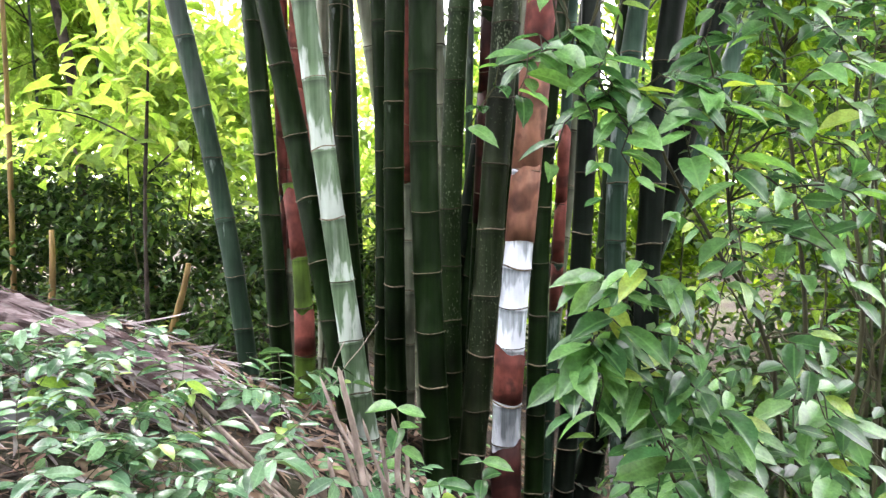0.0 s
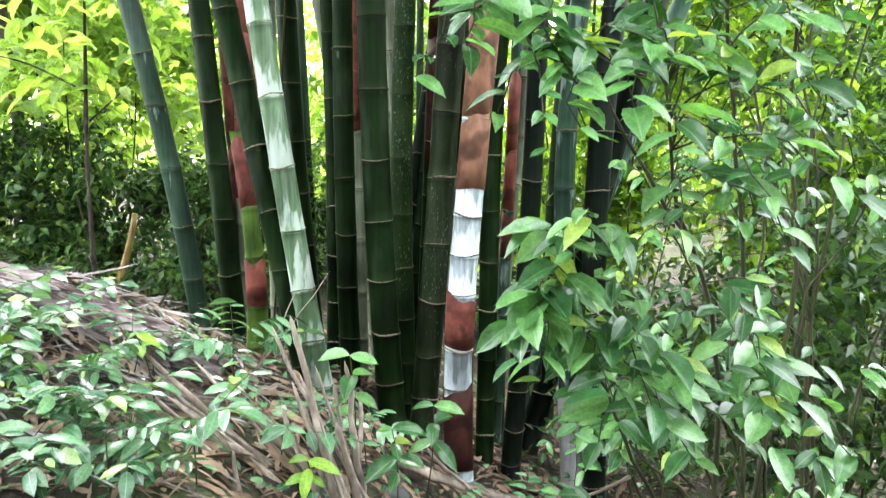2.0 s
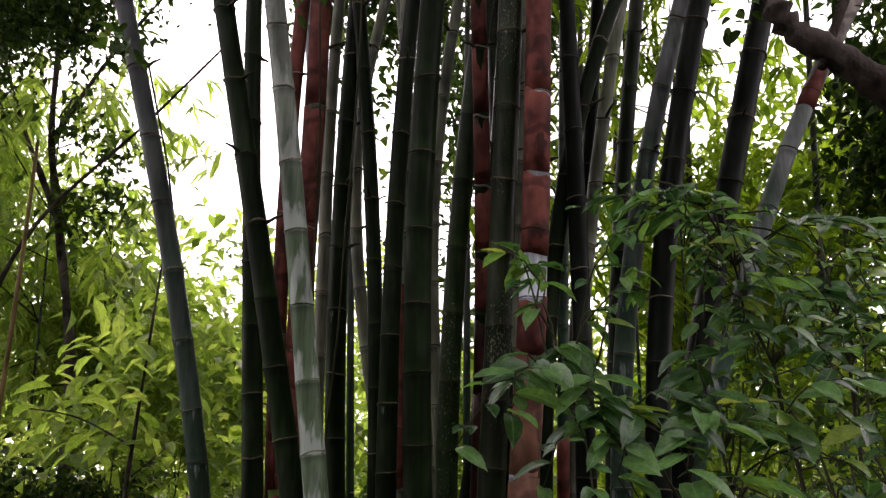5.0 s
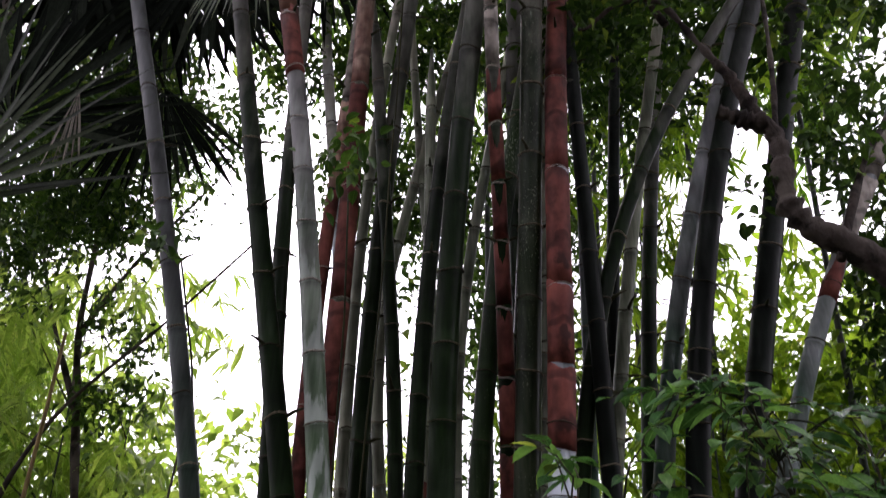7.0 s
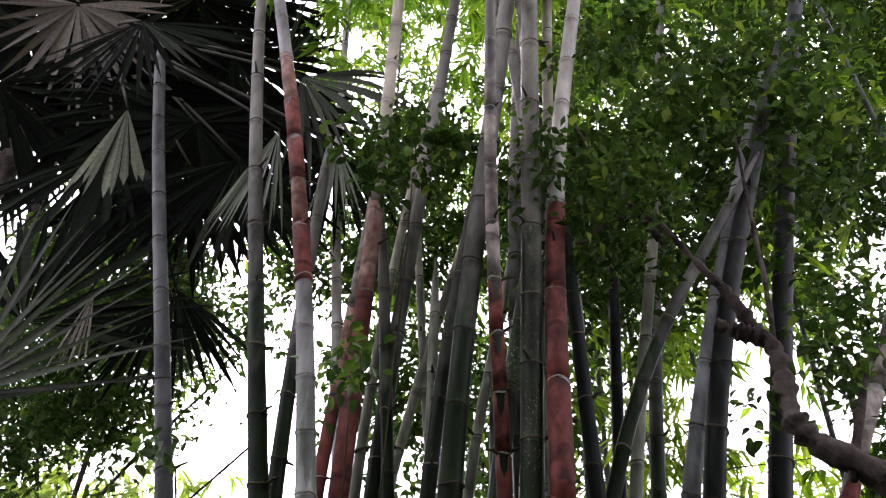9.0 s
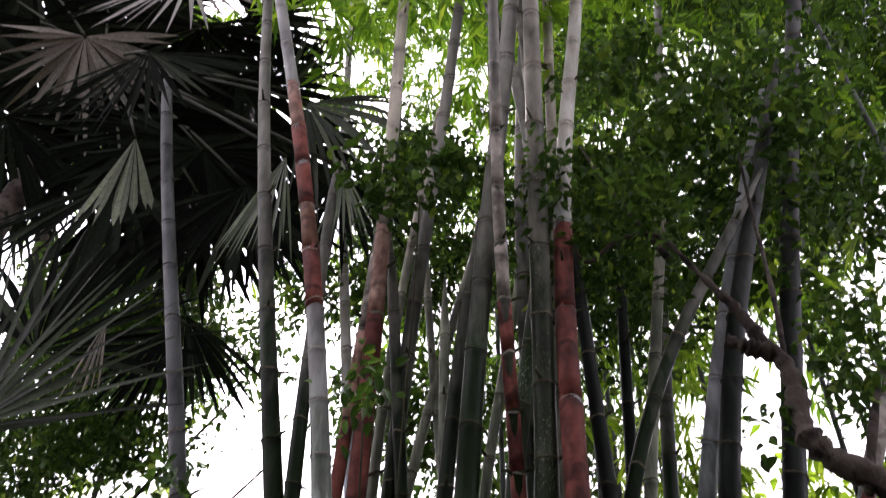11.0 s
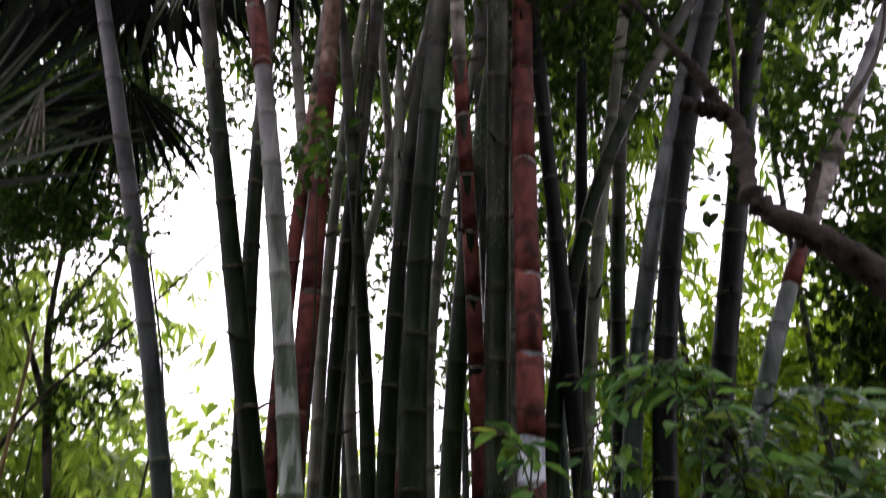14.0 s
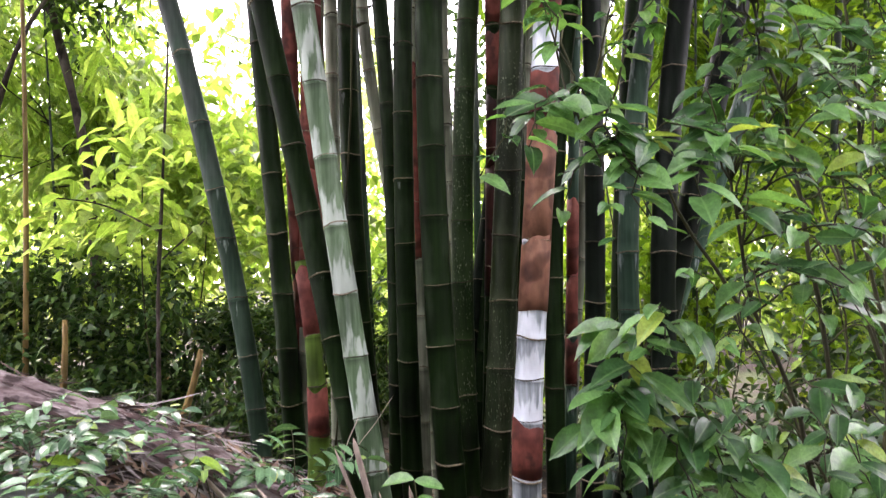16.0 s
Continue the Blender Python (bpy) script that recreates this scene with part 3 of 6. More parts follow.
def culm(depth, bow, coef, span, top, r0, r1, first, style, words, sheaths=(), joints=(), foot=None, crown=0, stubs=None):
    """One bamboo culm. x(h) = cubic coef (from h**3 down) for h over the eye within span, straight on beyond; depth - bow h**2 is its y; foot: x of its hidden base.
    first: height of the lowest joint; joints: heights of the joints that are known; sheaths: (from, to, material)."""
    lo, hi = span[0] - EYE, span[1] - EYE
    slope = np.polyder(np.array(coef))

    def at(z):
        h = np.asarray(z, float) - EYE
        hc = np.clip(h, lo, hi)
        x = np.polyval(coef, hc) + np.polyval(slope, hc) * (h - hc)
        if foot is not None:
            t = np.clip((h + EYE) / (lo + EYE), 0, 1)
            x0, x1, s1 = foot, np.polyval(coef, lo), np.polyval(slope, lo) * (lo + EYE)
            her = x0 * (2 * t**3 - 3 * t**2 + 1) + x1 * (-2 * t**3 + 3 * t**2) + s1 * (t**3 - t**2)
            x = np.where(h < lo, her, x)
        y = depth - bow * np.maximum(0, h) ** 2
        return np.stack([x, y, h + EYE], -1)

    tip = 1.0 if top > 2 else 0.0
    slim = 0.72 if crown else 0.92          # where the stem begins to taper

    def radius(z):
        t = np.clip((np.asarray(z, float) - 0.5) / max(0.5, top - 0.5), 0, 1)
        return (r0 + (r1 - r0) * t) * (1 - 0.75 * np.clip((t - slim) / (1 - slim), 0, 1) * tip)
    base = at(0.0)
    for _ in range(3):
        base = at(float(gz(base[0], base[1])) - 0.06)
    rng = np.random.default_rng(int(1000 * abs(base[0])) + int(777 * depth))
    zs = [z for z in joints] or [first]
    while zs[0] > base[2] + 0.16:
        zs.insert(0, zs[0] - (0.17 + 0.05 * zs[0]))
    while zs[-1] < top:
        zs.append(zs[-1] + min(0.44, 0.2 + 0.052 * zs[-1]) * rng.uniform(0.95, 1.05))
    zs = [z for z in zs if base[2] + 0.05 < z < top - 0.05]
    edges = [base[2]] + zs + [top]
    zz, vv = [], []
    for a, b in zip(edges[:-1], edges[1:]):
        for f in (0.0, 0.05, 0.3, 0.7, 0.95):
            zz.append(a + (b - a) * f), vv.append(f)
    zz.append(top), vv.append(1.0)
    zz, vv = np.array(zz), np.array(vv)
    swell = np.where((vv == 0.0), 1.03, np.where((vv < 0.1) | (vv > 0.9), 1.0, 0.985))
    seg = 16
    v, q, t = tube_arrays(at(zz) - base, radius(zz) * swell, seg)
    along = np.append(np.repeat(vv, seg), [0, 1])
    height = np.append(np.repeat(zz, seg), [zz[0], zz[-1]])
    turn = np.linspace(0, 2 * np.pi, seg, endpoint=False)[None] - np.pi / 2 - np.repeat(rng.uniform(-0.8, 0.8, len(zz) // 5 + 1), 5)[: len(zz), None]
    face = np.append(np.abs((turn + np.pi) % (2 * np.pi) - np.pi).ravel() / np.pi, [0, 0])
    ob = new("bamboo_culm", mesh_of("bamboo_culm", v, [q, t], MAT[style], True, [("along", along), ("height", height), ("face", face)]))
    ob.location = base
    tagged(ob, words, "bamboo", "bamboo clump")

    def tilt(z):
        d = at(z + 0.02) - at(z - 0.02)
        return Vector(d).to_track_quat("Z", "Y").to_matrix().to_4x4()
    for i, z in enumerate(zs):
        if any(a + 0.03 < z < b - 0.03 for a, b, _ in sheaths) and i % 2:
            continue
        r = float(radius(z))
        ring = part("node_ring", ring_mesh(int(rng.integers(10)), len(sheaths) > 4 and z > 2.6), ob)
        r *= 1.0 if z < 2.4 else 1.03
        ring.matrix_local = Matrix.Translation(at(z) - base) @ tilt(z) @ Matrix.Diagonal((r * rng.uniform(0.985, 1.015), r * rng.uniform(0.985, 1.015), rng.uniform(0.014, 0.030) * (1.0 if z < 2.4 else 1.3), 1))
    for a, b, kind in sheaths:
        seg = 20
        n = max(4, int((b - a) / 0.1))
        sz = np.linspace(a, b, n)
        ang = np.linspace(0, 2 * np.pi, seg, endpoint=False)
        ph = rng.uniform(0, 6.28)
        pts, rads = at(sz), radius(sz) * (1.045 + 0.035 * np.linspace(0, 1, n) ** 2)
        v, q, _ = tube_arrays(pts - base, rads, seg, caps=False)
        v = v.reshape(n, seg, 3)
        wave = 0.028 * np.cos(ang - ph) + 0.008 * np.sin(4 * ang + ph)
        v[-1, :, 2] += wave
        v[-2, :, 2] += wave * 0.4
        v[0, :, 2] += 0.5 * 0.012 * np.cos(2 * ang + ph)
        inner = v.copy()
        mid = (pts - base)[:, None, :]
        inner = mid + (inner - mid) * 0.955
        allv = np.vstack([v.reshape(-1, 3), inner.reshape(-1, 3)])
        m = n * seg
        j = np.arange(seg)
        k = (j + 1) % seg
        lip = np.stack([(n - 1) * seg + j, (n - 1) * seg + k, m + (n - 1) * seg + k, m + (n - 1) * seg + j], -1)
        foot_lip = np.stack([k, j, m + j, m + k], -1)
        part("sheath", mesh_of("sheath", allv, [q, q[:, ::-1] + m, lip, foot_lip], MAT[kind]), ob, {"sheath": "red-brown papery culm sheath", "sheath_tan": "peeling tan sheath with dark spots", "sheath_dark": "dark wine-red culm sheath", "sheath_pink": "faded pinkish culm sheath", "sheath_grey": "pale grey papery culm sheath", "sheath_fade": "bleached greyish culm sheath"}[kind])
    # short branch stubs at the upper joints
    lo_stub = 2.6 if stubs is None else stubs
    for i, z in enumerate(zs):
        if z > lo_stub and rng.random() < 0.55:
            a = rng.uniform(-2.6, 0.4) if i % 2 else rng.uniform(-0.6, 0.9)
            r = float(radius(z))
            p0 = at(z) - base + np.array([math.cos(a), math.sin(a), 0]) * r * 0.9
            ln = rng.uniform(0.03, 0.10)
            p1 = p0 + np.array([math.cos(a) * ln, math.sin(a) * ln, ln * rng.uniform(-0.1, 0.6)])
            part("branch_stub", tube("branch_stub", [p0, (p0 + p1) / 2 + [0, 0, 0.006], p1], [0.010, 0.008, 0.004], MAT["twig"], 6), ob)
    if crown:
        leafy_crown(ob, at, base, top, crown, rng)
    return ob


def leafy_crown(ob, at, base, top, count, rng, low=0.36, skin="bamboo"):
    """Side branches with tufts of narrow leaves on the upper culm."""
    tubes, B, W, U, L = [], [], [], [], []
    for _ in range(int(2.6 * count)):
        z = top * (1 - low * rng.random() ** 1.2)
        a = rng.normal(np.pi / 2, 1.2)
        ln = rng.uniform(0.5, 1.7)
        p0 = at(z) - base
        p1 = p0 + np.array([math.cos(a) * ln, math.sin(a) * ln, rng.uniform(-0.2, 0.7)])
        path = bent(p0, p1, (0, 0, 0.12), 6, 0.02, rng)
        tubes.append(tube_arrays(path, np.linspace(0.008, 0.002, 6), 5))
        for f in np.linspace(0.25, 1, 6):
            c = path[min(5, int(f * 5))]
            for _ in range(2):
                tip = c + rng.normal(0, 0.15, 3)
                k = rng.integers(6, 10)
                head = rng.uniform(0, 2 * np.pi)
                turn = head + np.linspace(-1.2, 1.2, k) + rng.normal(0, 0.12, k)
                d = np.stack([np.cos(turn), np.sin(turn), rng.normal(-0.45, 0.22, k)], -1)
                B.append(np.repeat(tip[None], k, 0) + rng.normal(0, 0.015, (k, 3)))
                W.append(d)
                U.append(rng.normal(0, 0.25, (k, 3)) + [0, 0, 1])
                L.append(rng.uniform(0.17, 0.34, k))
    L = np.concatenate(L)
    tagged(part("branching", join_tubes("branching", tubes, MAT["twig"]), ob), kind="stuff")
    tagged(part("crown", leaf_mesh("crown", MAT[skin], np.vstack(B), np.vstack(W), np.vstack(U), L, L * 0.15, droop=0.35, fold=0.1, fine=False), ob, "narrow green bamboo leaves in drooping tufts"), kind="stuff")


culm(3.40, 0.0, (-0.00019, 0.00547, -0.04113, -0.18081, -0.99439), (0.64, 6.86), 7.7, 0.0430, 0.0460, 0.50, "greygreen", "grey-green bamboo culm with thin waxy bloom", joints=(0.64, 0.85, 1.09, 1.34, 1.61, 1.83))
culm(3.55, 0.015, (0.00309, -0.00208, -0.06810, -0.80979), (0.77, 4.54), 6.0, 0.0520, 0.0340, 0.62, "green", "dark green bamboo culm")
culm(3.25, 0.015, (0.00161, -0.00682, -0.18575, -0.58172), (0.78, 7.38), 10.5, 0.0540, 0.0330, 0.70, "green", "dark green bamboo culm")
culm(3.40, 0.015, (-0.11465, -0.16936, -0.68249), (0.46, 1.44), 1.5, 0.0510, 0.0300, 0.50, "bright", "young bright green bamboo culm with red-brown sheaths", sheaths=((1.17, 1.45, 'sheath'), (0.73, 0.95, 'sheath'), (0.36, 0.54, 'sheath')), joints=(0.54, 0.73, 0.95, 1.17))
culm(3.62, 0.015, (0.02138, -0.03944, -0.73520), (1.44, 3.99), 6.0, 0.0380, 0.0320, 0.80, "green", "dark green bamboo culm", sheaths=((1.0, 1.42, 'sheath'), (1.44, 2.2, 'sheath'), (2.2, 3.0, 'sheath'), (3.0, 4.0, 'sheath'), (4.0, 4.6, 'sheath_pink'), (4.6, 5.2, 'sheath_fade')))
culm(3.15, 0.015, (0.00041, -0.00518, 0.00866, -0.12568, -0.47020), (0.53, 8.54), 12.0, 0.0510, 0.0370, 0.50, "wax", "pale green bamboo culm with white waxy bloom", sheaths=((4.38, 4.8, 'sheath'), (4.8, 5.14, 'sheath_tan'), (5.14, 5.5, 'sheath'), (5.5, 5.86, 'sheath'), (5.86, 6.3, 'sheath_pink')), joints=(0.63, 0.85, 1.1, 1.36, 1.64, 1.92, 2.23, 2.55, 2.86, 3.2, 3.5, 3.8, 4.1, 4.42, 4.78, 5.14, 5.51, 5.86, 6.3), crown=8, stubs=4.2)
culm(3.60, 0.015, (0.00068, -0.00844, 0.05039, -0.68714), (2.91, 9.88), 13.0, 0.0530, 0.0440, 0.50, "pale", "thin pale grey bamboo culm", sheaths=((1.2, 1.9, 'sheath'), (1.9, 2.7, 'sheath'), (2.7, 3.33, 'sheath'), (3.33, 4.0, 'sheath'), (4.0, 4.69, 'sheath'), (4.69, 5.4, 'sheath_pink'), (5.4, 6.0, 'sheath_fade')), joints=(2.1, 2.4, 2.7, 3.0, 3.33, 3.66, 4.0, 4.34, 4.69, 5.05), crown=9, stubs=3.0)
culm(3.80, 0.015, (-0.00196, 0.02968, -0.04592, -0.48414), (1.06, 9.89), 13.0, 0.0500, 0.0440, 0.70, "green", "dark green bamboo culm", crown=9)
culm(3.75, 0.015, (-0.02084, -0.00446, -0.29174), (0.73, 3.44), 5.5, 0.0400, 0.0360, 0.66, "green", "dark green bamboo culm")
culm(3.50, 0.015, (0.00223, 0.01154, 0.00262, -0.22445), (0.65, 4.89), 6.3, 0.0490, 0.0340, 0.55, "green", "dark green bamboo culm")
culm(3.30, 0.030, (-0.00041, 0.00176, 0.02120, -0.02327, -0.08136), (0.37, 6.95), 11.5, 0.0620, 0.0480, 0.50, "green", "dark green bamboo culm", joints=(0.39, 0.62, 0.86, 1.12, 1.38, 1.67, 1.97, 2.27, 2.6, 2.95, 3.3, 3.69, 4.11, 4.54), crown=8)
culm(3.50, 0.015, (0.02721, 0.02242, 0.03518), (0.30, 4.30), 6.0, 0.0510, 0.0440, 0.42, "lichen", "green bamboo culm speckled with pale lichen")
culm(3.52, 0.062, (0.00138, -0.00553, -0.01148, 0.04371, 0.18012), (0.62, 5.17), 8.0, 0.0400, 0.0300, 0.50, "green", "slim bamboo culm wrapped in red sheaths with white rings", sheaths=((1.32, 1.88, 'sheath_dark'), (1.90, 2.24, 'sheath_dark'), (2.27, 2.53, 'sheath'), (2.55, 2.83, 'sheath'), (2.86, 3.16, 'sheath'), (3.19, 3.49, 'sheath'), (3.51, 3.78, 'sheath'), (3.81, 4.09, 'sheath'), (4.11, 4.38, 'sheath'), (4.40, 4.70, 'sheath_fade'), (4.71, 5.02, 'sheath_fade'), (5.03, 5.36, 'sheath_fade'), (5.37, 5.72, 'sheath_fade')), joints=(1.70, 1.99, 2.26, 2.54, 2.85, 3.18, 3.50, 3.80, 4.10, 4.39, 4.71, 5.03, 5.37))
culm(3.35, 0.035, (0.00034, -0.00639, 0.06889, 0.22032), (0.50, 8.58), 13.0, 0.0600, 0.0520, 0.50, "mottled", "thick dark mottled bamboo culm with streaked bark", joints=(0.3, 0.5, 0.75, 1.01, 1.3), crown=7)
culm(3.20, 0.015, (-0.00041, 0.00478, -0.01369, -0.00085, 0.08756, 0.33791), (0.13, 7.34), 12.0, 0.0610, 0.0400, 0.50, "white", "bamboo culm with white bloom and red-brown sheaths", sheaths=((0.02, 0.39, 'sheath_dark'), (0.58, 0.81, 'sheath'), (1.26, 1.55, 'sheath_tan'), (1.55, 2.02, 'sheath_tan'), (2.02, 2.27, 'sheath'), (2.45, 2.82, 'sheath'), (2.82, 3.2, 'sheath'), (3.2, 3.81, 'sheath'), (3.81, 4.36, 'sheath'), (4.36, 4.97, 'sheath')), joints=(0.4, 0.57, 0.81, 0.98, 1.15, 1.32, 1.55, 1.78, 2.02, 2.27, 2.56, 2.88, 3.19, 3.5, 3.81, 4.1, 4.36, 4.68, 5.0), crown=8)
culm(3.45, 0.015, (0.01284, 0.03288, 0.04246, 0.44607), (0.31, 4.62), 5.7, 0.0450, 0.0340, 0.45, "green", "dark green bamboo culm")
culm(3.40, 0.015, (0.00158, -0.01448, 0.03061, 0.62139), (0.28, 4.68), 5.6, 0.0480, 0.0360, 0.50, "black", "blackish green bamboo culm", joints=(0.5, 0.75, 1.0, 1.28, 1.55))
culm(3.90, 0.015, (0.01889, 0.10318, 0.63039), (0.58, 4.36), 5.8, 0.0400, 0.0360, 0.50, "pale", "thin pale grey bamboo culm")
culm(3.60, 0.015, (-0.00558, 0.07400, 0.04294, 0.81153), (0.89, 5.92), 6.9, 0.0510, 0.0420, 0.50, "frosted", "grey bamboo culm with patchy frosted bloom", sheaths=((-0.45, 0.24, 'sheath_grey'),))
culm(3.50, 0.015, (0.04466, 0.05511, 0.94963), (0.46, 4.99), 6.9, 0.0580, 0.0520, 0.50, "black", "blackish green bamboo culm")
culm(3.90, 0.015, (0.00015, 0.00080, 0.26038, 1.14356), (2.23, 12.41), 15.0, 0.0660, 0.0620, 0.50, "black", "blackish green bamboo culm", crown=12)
culm(4.30, 0.015, (0.05661, 0.23957, 1.41084), (2.70, 4.27), 6.4, 0.0550, 0.0500, 0.50, "frosted", "grey bamboo culm with patchy frosted bloom", sheaths=((3.66, 3.93, 'sheath'), (3.94, 4.5, 'sheath_fade'), (4.51, 5.1, 'sheath_fade')))
culm(3.80, 0.015, (0.04326, 0.58359), (-0.02, 1.48), 5.0, 0.0290, 0.0280, 0.50, "frosted", "grey bamboo culm with patchy frosted bloom", sheaths=((0.86, 1.1, 'sheath'), (1.1, 1.39, 'sheath'), (1.39, 1.75, 'sheath')), joints=(0.3, 0.57, 0.86, 1.1, 1.39))
culm(3.65, 0.015, (-0.00023, -0.16838), (0.47, 2.08), 5.0, 0.0310, 0.0300, 0.50, "pale", "thin pale grey bamboo culm", sheaths=((1.5, 2.4, 'sheath'),))
culm(3.70, 0.015, (0.16888, 0.13449), (1.18, 1.78), 1.8, 0.0360, 0.0340, 0.90, "black", "blackish green bamboo culm")
culm(3.95, 0.015, (0.02464, -0.06785, -0.55515), (3.02, 5.42), 7.0, 0.0360, 0.0300, 0.60, "pale", "thin pale grey bamboo culm")
culm(4.10, 0.015, (0.00979, -0.14355, 0.09337), (4.06, 5.12), 6.5, 0.0300, 0.0260, 0.60, "pale", "thin pale grey bamboo culm", foot=0.02)
culm(4.10, 0.015, (0.01988, 0.11088, -0.76613), (3.88, 5.39), 6.5, 0.0360, 0.0300, 0.60, "pale", "thin pale grey bamboo culm", foot=-0.1)
culm(3.90, 0.015, (0.05682, -0.11433, 0.02448), (3.00, 4.23), 6.2, 0.0330, 0.0300, 0.60, "pale", "thin pale grey bamboo culm", foot=0.1)
culm(4.00, 0.015, (0.09614, 0.66115), (3.63, 4.38), 5.6, 0.0400, 0.0360, 0.60, "black", "blackish green bamboo culm", foot=0.55)
culm(4.40, 0.000, (-0.06592, -0.82181), (8.42, 10.47), 13.0, 0.0420, 0.0380, 0.60, "white", "bamboo culm with white bloom and red-brown sheaths", foot=-0.5, crown=5)
culm(3.70, 0.020, (-0.04598, 0.33436, -0.10149), (7.35, 9.59), 13.0, 0.0460, 0.0420, 0.60, "green", "dark green bamboo culm", foot=0.1, crown=5)
culm(3.70, 0.020, (-0.00522, -0.02185, 0.78598), (8.02, 10.31), 14.0, 0.0480, 0.0440, 0.60, "green", "dark green bamboo culm", foot=0.15, crown=5)
culm(3.90, 0.020, (0.04881, 0.39815), (6.56, 8.46), 12.0, 0.0440, 0.0400, 0.60, "pale", "thin pale grey bamboo culm", foot=0.3, crown=5)
culm(3.90, 0.020, (0.18654, -0.70188), (9.33, 11.30), 15.0, 0.0550, 0.0500, 0.60, "green", "dark green bamboo culm", foot=0.35, crown=5)
culm(4.40, 0.000, (0.17131, 0.81881), (10.37, 12.88), 15.0, 0.0500, 0.0450, 0.60, "green", "dark green bamboo culm", foot=0.9, crown=5)

# ---- trees ----
def tree(name, label, limbs, clouds, material, group="", cat="tree"):
    """limbs: (path points, radius at start, radius at end); clouds: foliage settings."""
    base = limbs[0][0][0]
    root = new(name)
    root.location = base
    tagged(root, label, cat, group)
    o = np.array(base, float)
    for i, (path, ra, rb) in enumerate(limbs):
        p = np.array(path, float)
        # smooth the path
        t = np.linspace(0, len(p) - 1, 6 * len(p))
        k = np.clip(t.astype(int), 0, len(p) - 2)
        f = (t - k)[:, None]
        pm = p[np.maximum(k - 1, 0)]
        pn = p[np.minimum(k + 2, len(p) - 1)]
        q = 0.5 * (2 * p[k] + (p[k + 1] - pm) * f + (2 * pm - 5 * p[k] + 4 * p[k + 1] - pn) * f**2 + (3 * p[k] - pm - 3 * p[k + 1] + pn) * f**3)
        rad = np.linspace(ra, rb, len(q)) * (1 + 0.10 * np.sin(np.arange(len(q)) * 1.7) + 0.07 * np.sin(np.arange(len(q)) * 0.61) + 0.11 * np.random.default_rng(len(q) + i).normal(0, 1, len(q)))
        part("trunk" if i == 0 else "limb", tube("limb", q - o, rad, MAT["bark"], 14), root)
    for c in clouds:
        c = dict(c)
        c["centre"] = tuple(np.array(c["centre"], float) - o)
        foliage("crown", MAT[material], parent=root, **c)
    return root


